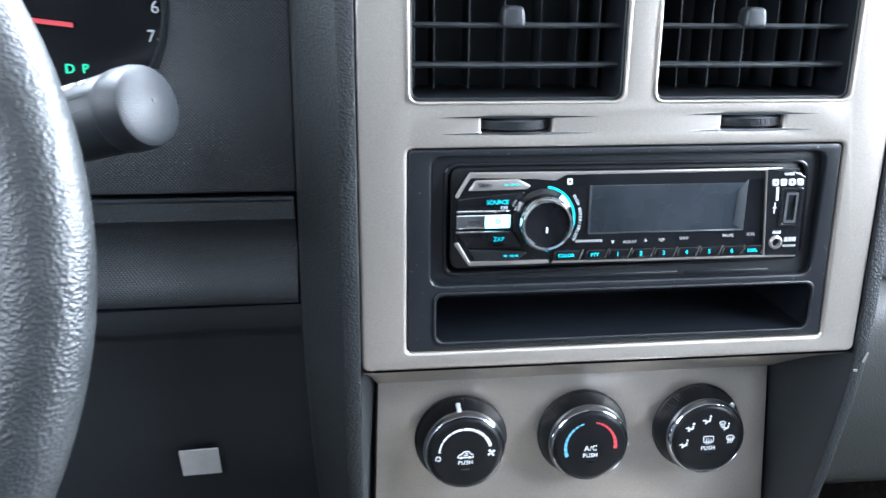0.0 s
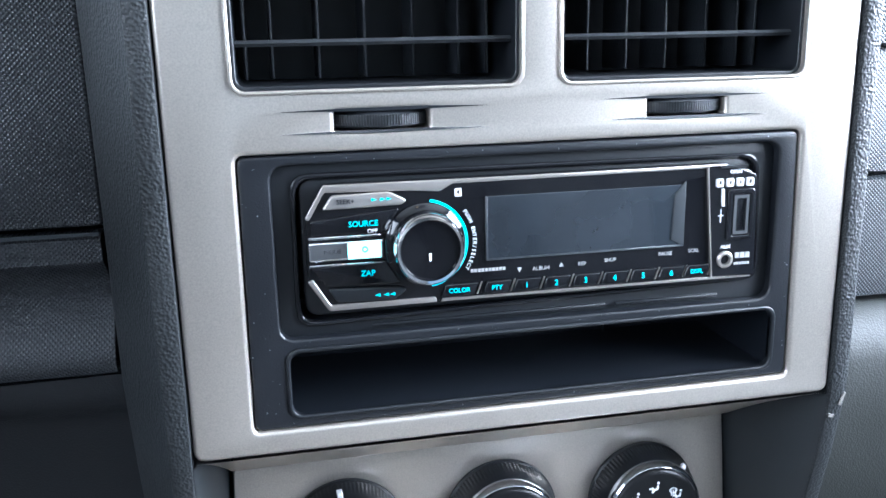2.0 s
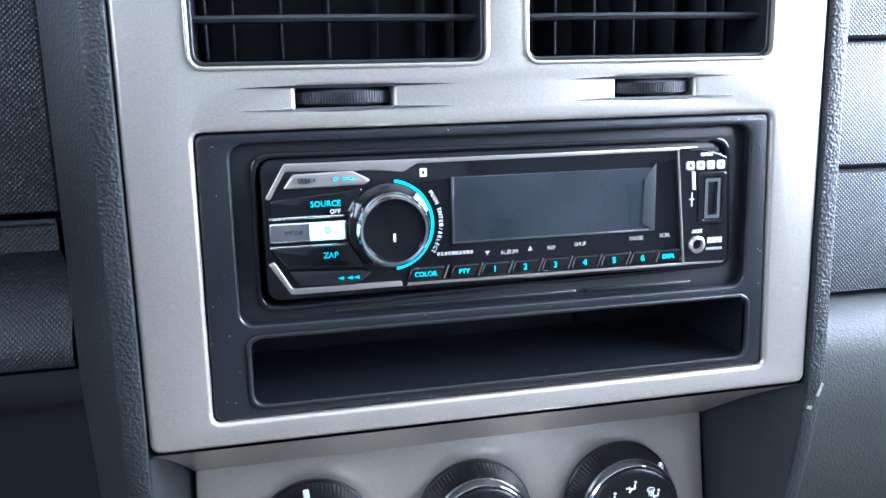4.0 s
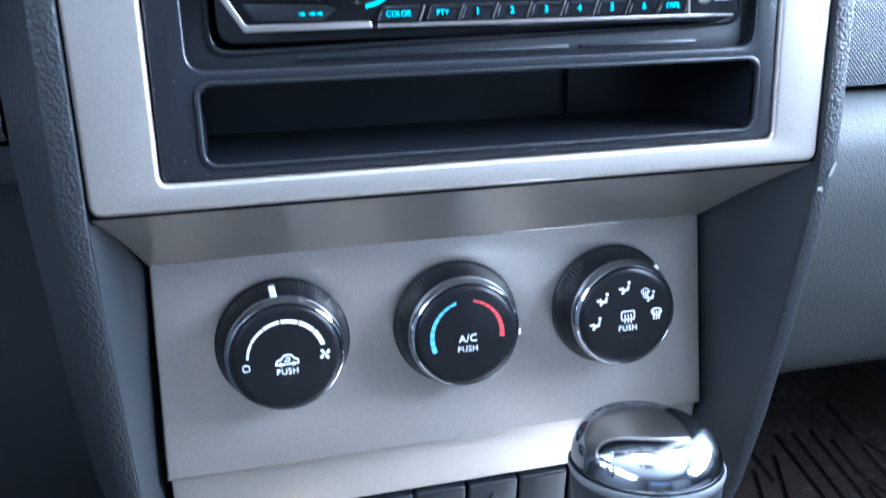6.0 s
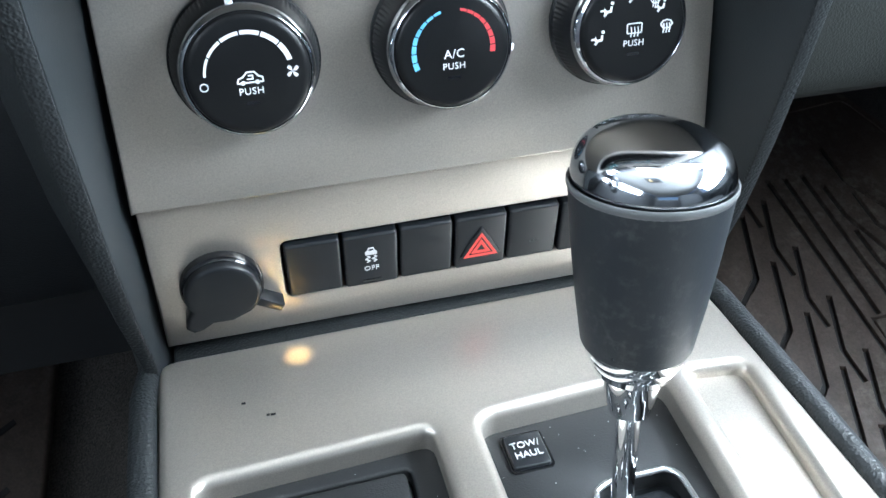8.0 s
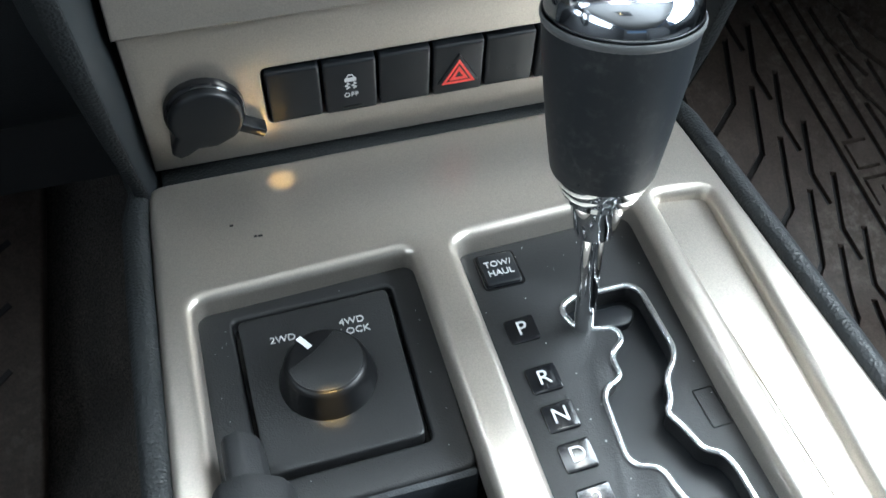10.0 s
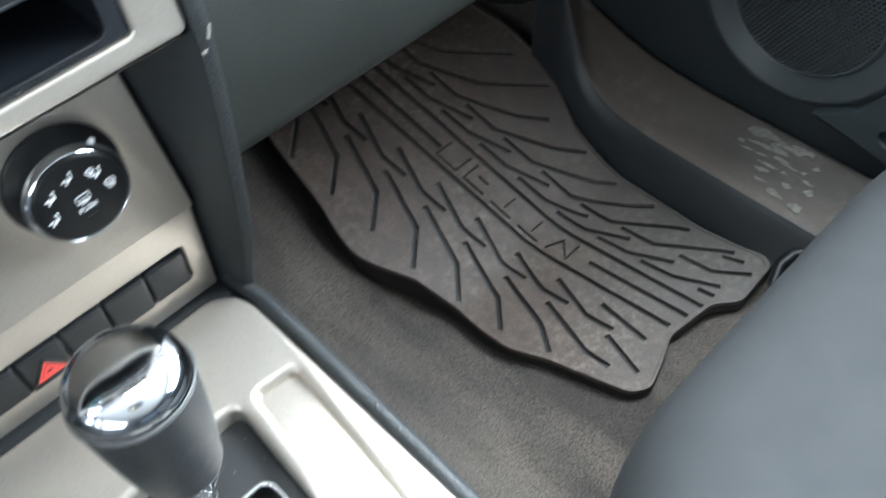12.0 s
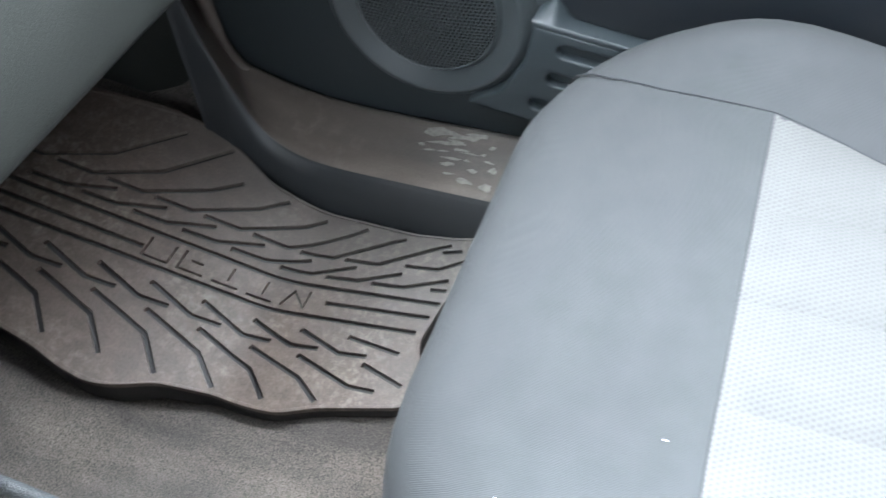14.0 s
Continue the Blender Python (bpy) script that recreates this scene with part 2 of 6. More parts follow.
def woven(name, color, dark, scale, rough, depth=0.5, holes=0.35, turn=0.0, axes="XZ"):
    """Cloth or moulded plastic with a fine regular weave."""
    mt = material(name, color, rough, sheen=0.0)
    nt = mt.node_tree
    n, l = nt.nodes, nt.links
    p = n["Principled BSDF"]
    co = n.new("ShaderNodeTexCoord")
    mp = n.new("ShaderNodeMapping")
    mp.inputs["Rotation"].default_value = (0, 0, radians(45) * turn) if axes == "XY" else (0, radians(45) * turn, 0)
    l.new(co.outputs["Object"], mp.inputs["Vector"])
    hs = []
    for ax in axes:
        w = n.new("ShaderNodeTexWave")
        w.bands_direction = ax
        w.inputs["Scale"].default_value, w.inputs["Distortion"].default_value = scale, 0.6
        w.inputs["Detail Scale"].default_value = 2.0
        l.new(mp.outputs[0], w.inputs["Vector"])
        hs.append(w.outputs["Fac"])
    a = n.new("ShaderNodeMath")
    a.operation = "MULTIPLY"
    l.new(hs[0], a.inputs[0])
    l.new(hs[1], a.inputs[1])
    bp = n.new("ShaderNodeBump")
    bp.inputs["Strength"].default_value, bp.inputs["Distance"].default_value = depth, 0.15 / scale
    l.new(a.outputs[0], bp.inputs["Height"])
    l.new(bp.outputs[0], p.inputs["Normal"])
    mix = n.new("ShaderNodeMix")
    mix.data_type = "RGBA"
    mix.inputs["A"].default_value, mix.inputs["B"].default_value = (*dark, 1), (*color, 1)
    mr = n.new("ShaderNodeMapRange")
    mr.inputs["From Min"].default_value, mr.inputs["From Max"].default_value = 0.0, holes
    l.new(a.outputs[0], mr.inputs["Value"])
    l.new(mr.outputs[0], mix.inputs["Factor"])
    l.new(mix.outputs["Result"], p.inputs["Base Color"])
    return mt


SILVER = material("satin_silver_paint", (0.495, 0.455, 0.404), 0.335, 0.80, (0.448, 0.412, 0.367), 0.35, 9, 0.05, 2600, rough_var=0.04, fleck=0.10)
GRAIN = material("grained_black_plastic", (0.0130, 0.0150, 0.0162), 0.50, 0, (0.0185, 0.0204, 0.0215), 0.6, 14, 0.6, 850, "cells", spec=0.42)
SMOOTH = material("matte_black_plastic", (0.0062, 0.0075, 0.0096), 0.4, 0, (0.011, 0.012, 0.0135), 0.5, 22, 0.10, 2200, spec=0.4)
SOFT = material("soft_grey_plastic", (0.013, 0.0157, 0.019), 0.5, 0, (0.0185, 0.021, 0.024), 0.5, 12, 0.3, 1300, "cells")
FINE = material("fine_grained_plastic", (0.0168, 0.0185, 0.0166), 0.58, 0, (0.0224, 0.0243, 0.0220), 0.6, 24, 0.30, 1050, "cells", fleck=0.12, spec=0.4)
KNURL = woven("textured_dash_plastic", (0.0290, 0.0330, 0.0370), (0.0175, 0.0202, 0.0232), 225, 0.45, 0.55, 0.5, 1.0, "XZ")
SMOKE = material("smoked_bevel_plastic", (0.030, 0.034, 0.038), 0.35, 0, (0.04, 0.044, 0.048), 0.4, 60, spec=0.3)
KIT = material("radio_kit_plastic", (0.0078, 0.0091, 0.0118), 0.34, 0, (0.0115, 0.0128, 0.0155), 0.5, 18, 0.2, 1500, "cells")
PLATE = material("matte_gear_plate_plastic", (0.0138, 0.0144, 0.0153), 0.46, 0, (0.019, 0.0196, 0.0204), 0.5, 18, 0.26, 1500, "cells", spec=0.42)
GLOSS = material("gloss_black_plastic", (0.006, 0.0065, 0.008), 0.13, 0, (0.012, 0.012, 0.014), 0.4, 30, rough_var=0.04)
PIANO = material("radio_face_black", (0.004, 0.0043, 0.0055), 0.07, 0, (0.01, 0.01, 0.011), 0.3, 60, rough_var=0.03)
CUBBY = material("glossy_pocket_plastic", (0.006, 0.0074, 0.0100), 0.33, 0, (0.009, 0.0105, 0.0135), 0.5, 25, rough_var=0.03, spec=0.4)
GUN = material("gunmetal_trim", (0.43, 0.395, 0.365), 0.32, 0.85, (0.33, 0.31, 0.29), 0.4, 40, rough_var=0.03)
WALL = material("smooth_grey_plastic", (0.0165, 0.0195, 0.0215), 0.52, 0, (0.021, 0.024, 0.026), 0.5, 16, 0.18, 1600, "cells", spec=0.45)
CHROME = material("bright_chrome", (0.86, 0.87, 0.88), 0.05, 1.0, (0.7, 0.7, 0.7), 0.2, 60, rough_var=0.03)
SCUFFED = material("handled_chrome", (0.50, 0.52, 0.56), 0.10, 1.0, (0.44, 0.46, 0.49), 0.3, 90, rough_var=0.05)
SCREEN = material("display_glass", (0.017, 0.021, 0.026), 0.05, 0, (0.028, 0.034, 0.041), 0.6, 45, rough_var=0.03, coat=0.6)
CYAN = material("cyan_backlight", (0.02, 0.40, 0.46), 0.5, emit=0.5)
GLOW = material("white_cyan_backlight", (0.32, 0.90, 0.90), 0.5, emit=1.2)
PRINT = material("white_print", (0.75, 0.76, 0.77), 0.5)
DIM2 = material("worn_white_print", (0.5, 0.5, 0.5), 0.5)
DIM = material("grey_print", (0.28, 0.28, 0.28), 0.5)
RED = material("red_print", (0.54, 0.055, 0.065), 0.45)
BLUE = material("blue_print", (0.14, 0.42, 0.62), 0.45)
GREEN = material("green_backlight", (0.05, 0.6, 0.3), 0.5, emit=0.5)
HAZARD = material("hazard_red_print", (0.75, 0.06, 0.05), 0.4)
RUBBER = material("dusty_rubber", (0.068, 0.0492, 0.0400), 0.56, 0, (0.128, 0.100, 0.079), 0.40, 55, 0.25, 700, rough_var=0.12, fleck=0.2, spec=0.42, stretch=(1.3, 0.7, 1.0))
# greyer to the rear right: dust, plus the window's sheen put into the colour
trodden(RUBBER, (0.097, 0.094, 0.092), (1.0, -0.55, 0.0), 0.38, 0.58, 0.7)
dusted(RUBBER, (0.33, 0.29, 0.235), 120, 0.47, 0.74, 0.5, 8.0)
# groove floors and underside, darker than the tread
GROOVE = material("dark_mat_rubber", (0.010, 0.0090, 0.0090), 0.6, 0, (0.020, 0.0175, 0.0165), 0.4, 40, 0.2, 600)
CARPET = material("dark_grey_carpet", (0.042, 0.0358, 0.0315), 0.95, 0, (0.122, 0.104, 0.088), 0.95, 8, 1.0, 1200, sheen=0.2, fleck=0.85, stretch=(1.7, 0.55, 1.0))
# scuffed plastic, with the light on the sill's top put into the colour
SILL = material("lit_scuffed_sill_plastic", (0.086, 0.0780, 0.0725), 0.55, 0, (0.155, 0.132, 0.114), 0.75, 10, 0.2, 1100, "cells", fleck=0.14, spec=0.22, stretch=(2.2, 0.45, 1.0))
SCRATCH = material("pale_scratch", (0.40, 0.40, 0.39), 0.5, 0, (0.33, 0.33, 0.32), 0.4, 300)
# browner towards the front
trodden(SILL, (0.092, 0.0700, 0.0560), (-0.6, 1.0, 0.0), -0.46, -0.26, 0.5)
dusted(SILL, (0.24, 0.205, 0.175), 60, 0.48, 0.75, 0.35, 12)
YELLOW = material("yellow_scrap", (0.42, 0.33, 0.07), 0.6, 0, (0.30, 0.24, 0.08), 0.5, 300)
PEEL = material("peeled_label_residue", (0.215, 0.205, 0.188), 0.6, 0, (0.115, 0.106, 0.097), 0.8, 190)
DOOR = material("door_plastic", (0.0205, 0.0248, 0.0272), 0.40, 0, (0.025, 0.0293, 0.0316), 0.5, 15, 0.2, 1100, "cells")
MESH = material("grille_black", (0.019, 0.0235, 0.025), 0.55, 0, (0.025, 0.0295, 0.031), 0.5, 30, spec=0.35)
# same sill plastic, darkened for the shade on its inner side
SILLFACE = material("shaded_sill_plastic", (0.0210, 0.0230, 0.0252), 0.5, 0, (0.031, 0.0313, 0.0318), 0.5, 14, 0.2, 1100, "cells")
RING = material("speaker_ring_plastic", (0.036, 0.0415, 0.0440), 0.33, 0, (0.043, 0.0485, 0.051), 0.5, 15, 0.10, 1200, "cells", rough_var=0.04, spec=0.6)
POCKET = material("grey_pocket_plastic", (0.0225, 0.029, 0.0325), 0.43, 0, (0.029, 0.0355, 0.039), 0.5, 15, 0.3, 1100, "cells")
CLOTH = woven("blue_grey_seat_cloth", (0.0146, 0.0161, 0.0174), (0.0108, 0.0120, 0.0131), 330, 0.9, 0.25, 0.5, 0.0, "XX")
def perforated(name, color, hole, pitch, rough):
    """Pale cloth with staggered rows of small holes."""
    mt = material(name, color, rough)
    n, l = mt.node_tree.nodes, mt.node_tree.links
    p = n["Principled BSDF"]
    co = n.new("ShaderNodeTexCoord")
    sep, com = n.new("ShaderNodeSeparateXYZ"), n.new("ShaderNodeCombineXYZ")
    l.new(co.outputs["Object"], sep.inputs[0])
    skew = n.new("ShaderNodeMath")
    skew.operation = "MULTIPLY_ADD"
    skew.inputs[1].default_value = 0.577
    l.new(sep.outputs["Y"], skew.inputs[0])
    l.new(sep.outputs["X"], skew.inputs[2])
    st = n.new("ShaderNodeMath")
    st.operation = "MULTIPLY"
    st.inputs[1].default_value = 1.155
    l.new(sep.outputs["Y"], st.inputs[0])
    l.new(skew.outputs[0], com.inputs[0])
    l.new(st.outputs[0], com.inputs[1])
    vo = n.new("ShaderNodeTexVoronoi")
    vo.voronoi_dimensions = "2D"
    vo.inputs["Scale"].default_value, vo.inputs["Randomness"].default_value = 1 / pitch, 0.06
    l.new(com.outputs[0], vo.inputs["Vector"])
    mr = n.new("ShaderNodeMapRange")
    mr.inputs["From Min"].default_value, mr.inputs["From Max"].default_value = 0.16, 0.36
    l.new(vo.outputs["Distance"], mr.inputs["Value"])
    mix = n.new("ShaderNodeMix")
    mix.data_type = "RGBA"
    mix.inputs["A"].default_value, mix.inputs["B"].default_value = (*hole, 1), (*color, 1)
    l.new(mr.outputs[0], mix.inputs["Factor"])
    l.new(mix.outputs["Result"], p.inputs["Base Color"])
    bp = n.new("ShaderNodeBump")
    bp.inputs["Strength"].default_value, bp.inputs["Distance"].default_value = 0.5, pitch * 0.3
    l.new(mr.outputs[0], bp.inputs["Height"])
    l.new(bp.outputs[0], p.inputs["Normal"])
    return mt


INSERT = perforated("light_perforated_cloth", (0.047, 0.047, 0.0455), (0.026, 0.027, 0.026), 0.0036, 0.85)
STITCH = material("dark_seam_thread", (0.008, 0.009, 0.011), 0.9)
HEADLINER = material("light_grey_headliner", (0.42, 0.415, 0.40), 0.95, 0, (0.36, 0.355, 0.345), 0.4, 8, 0.6, 500)
TRIM = material("cabin_trim", (0.06, 0.062, 0.065), 0.7, 0, (0.08, 0.08, 0.082), 0.5, 6, 0.4, 700)
KNOB = material("black_knob_plastic", (0.0045, 0.0048, 0.0055), 0.36, 0, (0.007, 0.0072, 0.008), 0.4, 60, 0.1, 1800, spec=0.3)
RIMMETAL = material("polished_rim", (0.75, 0.76, 0.77), 0.22, 0.9, (0.6, 0.6, 0.6), 0.3, 60)
GRIP = material("smooth_black_rubber", (0.0088, 0.0112, 0.0142), 0.48, 0, (0.0135, 0.0165, 0.020), 0.6, 30, 0.12, 1600)
dusted(GRIP, (0.10, 0.098, 0.092), 260, 0.50, 0.78, 0.55, 45)
# much paler than GRIP, for the thin line round the cap
LIP = material("pale_rubber_lip", (0.085, 0.088, 0.090), 0.40, 0, (0.14, 0.142, 0.144), 0.5, 60, 0.1, 1500)
TAG = material("white_paper_tag", (0.50, 0.49, 0.47), 0.8, 0, (0.36, 0.35, 0.33), 0.4, 160, 0.3, 900)
ASPHALT = material("grey_asphalt", (0.06, 0.06, 0.062), 0.9, 0, (0.1, 0.1, 0.1), 0.5, 3, 0.8, 120)
LAMP = material("warm_lamp_lens", (1.0, 0.72, 0.32), 0.4, emit=6.0)
FLUFF = material("pale_lint", (0.6, 0.62, 0.64), 0.9)


# ---- the cabin's shell ----
def shell():
    """Plain walls that close the cabin, with window openings on all sides."""
    def wall(name, bm, mat, label, cat="wall"):
        return tagged(part(name, bm, mat, None, label), label, cat, "", "structure")
    wall("ground", box(-60, 60, -60, 60, -0.5, -0.45), ASPHALT, "grey asphalt ground outside the car", "ground")
    wall("ceiling", plate(rrect(-0.70, 0.70, -1.9, 0.07, 0.1), (), 1.12, 1.15, 0.006), HEADLINER, "light grey fabric headliner of the car", "ceiling")
    for s, nm in ((-1, "wall_west"), (1, "wall_east")):
        # unseen walls with one window each; rear ones left out to cut light
        hole = rrect(-0.86, 0.36, 0.66, 1.06, 0.07)
        outer = [(-1.95, -0.08), (1.0, -0.08), (1.0, 0.70), (0.70, 0.76), (0.10, 1.12), (-1.95, 1.12)]
        bm = plate(outer, (hole,), 0, 0.03, 0.004)
        m = Matrix(((0, 0, 1, 0.745 if s > 0 else -0.775), (1, 0, 0, 0), (0, 1, 0, 0), (0, 0, 0, 1)))
        wall(nm, moved(bm, m), TRIM, "dark plastic side wall of the cabin with window openings")
    bm = plate([(-0.74, -0.08), (0.74, -0.08), (0.74, 1.12), (-0.74, 1.12)], (rrect(-0.6, 0.6, 0.70, 1.02, 0.07),), 0, 0.03, 0.004)
    wall("wall_south", moved(bm, face(-1.92, 0, 0)), TRIM, "dark trimmed rear wall of the cabin with window opening")
    wall("wall_north", box(-0.74, 0.74, 0.96, 0.99, -0.08, 0.70), TRIM, "dark front bulkhead under the windscreen")


def carpet_height(x, y):
    z = 0.0
    if y > 0.10:
        z += 0.42 * (y - 0.065) - 0.015 if y > 0.14 else 0.42 * (y - 0.10) ** 2 / 0.08
    d = abs(x) - 0.30
    if d < 0:
        z += min(0.10, 0.10 * (d / 0.17) ** 2)
    z += 0.007 * noise.noise((x * 9, y * 7, 0.3)) + 0.003 * noise.noise((x * 30, y * 26, 1.7))
    return z


def carpet():
    xs = [-0.74 + 1.48 * i / 120 for i in range(121)]
    ys = [-1.9 + 1.3 * i / 12 for i in range(12)] + [-0.6 + 1.45 * i / 110 for i in range(111)]
    bm = bmesh.new()
    g = [[bm.verts.new((x, y, carpet_height(x, y))) for y in ys] for x in xs]
    for a, b in zip(g, g[1:]):
        for j in range(len(ys) - 1):
            bm.faces.new((a[j], b[j], b[j + 1], a[j + 1]))
    ob = part("floor", bm, CARPET, None, smooth=180)
    tagged(ob, "dark grey worn carpet on the cabin floor", "carpet", "", "structure")


shell()
carpet()


# ---- centre stack ----
SA = face(0, 0.61, 0.05)
SC = face(0.048, 0.464, 0.10)
SD = face(0.042, 0.372, -0.11)


def centre_stack():
    st = thing("center_stack", (0, 0.05, 0.28), "satin silver and grained black centre stack of the dashboard", "dashboard")
    # silver surround with openings for vents and radio
    outer = rrect(-0.1295, 0.1295, 0.4995 - 0.61, 0.745 - 0.61, 0.004)
    holes = [rrect(-0.1055, -0.0060, 0.0220, 0.098, 0.004), rrect(0.0095, 0.1060, 0.0220, 0.098, 0.004),
             round_poly([(-0.1068, 0.0005), (0.1074, 0.0010), (0.1096, -0.1010), (-0.1074, -0.1015)], 0.003),
             rrect(-0.0725, -0.0393, 0.0074, 0.0146, 0.001), rrect(0.0430, 0.0742, 0.0080, 0.0152, 0.001)]
    part("bezel", plate(outer, holes, -0.018, 0.0, 0.0018, 3), SILVER, st, m=SA)
    # bright lips round the openings
    for x0, x1 in ((-0.1055, -0.0060), (0.0095, 0.1060)):
        part("lip", plate(rrect(x0 - 0.0013, x1 + 0.0013, 0.0207, 0.0993, 0.005), (rrect(x0, x1, 0.022, 0.098, 0.004),), -0.004, 0.0009, 0.0005),
             SILVER, st, m=SA)
    # scooped grooves beside the thumbwheels, painted as a dark shadow line over a bright highlight
    for c, w, lift in ((-0.0548, 0.0735, 0.0), (0.0587, 0.0660, 0.0005)):
        for dy, mat in ((0.0148 + lift, SMOOTH), (0.0072 + lift, CHROME)):
            part("groove_line", plate([(c - w / 2, dy), (c - 0.016, dy + 0.0006), (c + 0.016, dy + 0.0006), (c + w / 2, dy), (c, dy - 0.0006)], (), 0, 0.0004), mat, st, m=SA)
    # sloping apron under the surround
    a = [(-0.1292, -0.0052, 0.4990), (0.1292, -0.0052, 0.4990), (0.1150, 0.0475, 0.4640), (-0.1200, 0.0475, 0.4640)]
    rings = []
    for i in range(9):
        t = i / 8
        e = 0.0012 * math.sin(math.pi * t)
        rings.append([tuple(Vector(a[0]).lerp(Vector(a[3]), t) + Vector((0, e * 0.3, e))), tuple(Vector(a[1]).lerp(Vector(a[2]), t) + Vector((0, e * 0.3, e)))])
    bm = loft(rings, closed=False)
    part("apron", bm, SILVER, st)
    # climate panel and the switch panel below the seam
    part("climate_panel", plate([(-0.1198, 0.0005), (0.1143, 0.0005), (0.1192, -0.0918), (-0.1230, -0.0918)],
                                [circle(x, -0.0361, 0.0255, 40) for x in (-0.0717, 0.0008, 0.0715)], -0.012, 0.0, 0.0012, 3), SILVER, st, m=SC)
    part("switch_panel", plate([(-0.1215, 0.0060), (0.1185, 0.0060), (0.1178, -0.0775), (-0.1238, -0.0760)],
                               [rrect(-0.0695, 0.1062, -0.0575, -0.0265, 0.003), circle(-0.0955, -0.0425, 0.014, 32)], -0.012, 0.0, 0.0012, 3), SILVER, st, m=SD)
    part("seam_gap", box(-0.121, 0.118, 0.0450, 0.060, 0.3685, 0.3740), SMOOTH, st)
    # back box
    part("core", box(-0.1165, 0.1165, 0.075, 0.30, 0.25, 0.74), SMOOTH, st)
    part("recess_floor", box(-0.126, 0.126, 0.066, 0.074, 0.26, 0.50), SMOOTH, st)
    # grained wings on both sides: height, inner crease, its depth, outer crease, back edge, inner foot
    for s in (-1, 1):
        prof = ((0.745, 0.1300, 0.0050, 0.1385, 0.1600, 0.050, 0.1300, 0.05),
                (0.620, 0.1300, -0.0012, 0.1385, 0.1600, 0.048, 0.1300, 0.05),
                (0.510, 0.1300, -0.0068, 0.1386, 0.1605, 0.048, 0.1300, 0.05),
                (0.498, 0.1302, -0.0068, 0.1387, 0.1605, 0.050, 0.1295, 0.05),
                (0.466, 0.1303, -0.0030, 0.1386, 0.1600, 0.055, 0.1180 - 0.0030 * s, 0.0540),
                (0.420, 0.1302, 0.0052, 0.1384, 0.1585, 0.060, 0.1205 - 0.0027 * s, 0.0540),
                (0.375, 0.1298, 0.0140, 0.1379, 0.1555, 0.065, 0.1225 - 0.0022 * s, 0.0540),
                (0.335, 0.1289, 0.0232, 0.1366, 0.1500, 0.070, 0.1222 - 0.0020 * s, 0.0560),
                (0.305, 0.1276, 0.0315, 0.1338, 0.1440, 0.075, 0.1222 - 0.0020 * s, 0.0580),
                (0.200, 0.1255, 0.0500, 0.1310, 0.1440, 0.080, 0.1200, 0.0700))
        strip, inner = [], []
        for z, xi, yi, xo, xb, yb, xc, yc in prof:
            r = 0.0008
            strip.append([(s * x, y, z) for x, y in ((xi - 0.0002, yi + 0.012), (xi, yi + r), (xi + r * 0.3, yi + r * 0.3), (xi + r, yi), (xo - r * 2.4, yi + 0.0004), (xo - r * 0.8, yi + 0.0010),
                                                     (xo, yi + r * 3.2), (xb - 0.003, yb - 0.012), (xb, yb + 0.002), (xb, 0.12), (xi, 0.12))])
            inner.append([(s * x, y, z) for x, y in ((xi - 0.0003, yi + 0.0010), (xc, yc), (xc, 0.12))])
        part("side_trim", loft(strip), GRAIN, st, "grained black side trim", 40)
        foot = inner[4][1]
        for z, xi, yi, k in ((0.482, 0.1302, -0.0048, 0.5), (0.4975, 0.1302, -0.0066, 0.03)):
            x = s * 0.1290 + (foot[0] - s * 0.1290) * k
            inner.insert(4, [(s * (xi - 0.0003), yi + 0.0010, z), (x, -0.0050 + 0.0545 * k, z), (x, 0.12, z)])
        part("inner_wall", loft(inner[4:], closed=False), WALL, st, "smooth grey inner wall of the side trim", 60)
    # scrap of yellow wrapper caught at the foot of one wing
    part("crumb", tube([(0.1393, 0.0560, 0.2850), (0.1396, 0.0580, 0.2815), (0.1388, 0.0605, 0.2750), (0.1372, 0.0612, 0.2710)], 0.0011, 6), YELLOW, st, "yellow crumb caught in the gap")
    # scuff on one wing
    part("scuff", join(moved(box(-0.0006, 0.0006, -0.0002, 0.0002, -0.0030, 0.0030), T(0.1362, -0.0066, 0.4960) @ pose(0, 0, 0, 0, 20, 0)),
                       moved(box(-0.0012, 0.0012, -0.0002, 0.0002, -0.0007, 0.0007), T(0.1320, -0.0066, 0.4885) @ pose(0, 0, 0, 0, 15, 0))), PEEL, st, "pale scuff marks")
    return st


centre_stack()


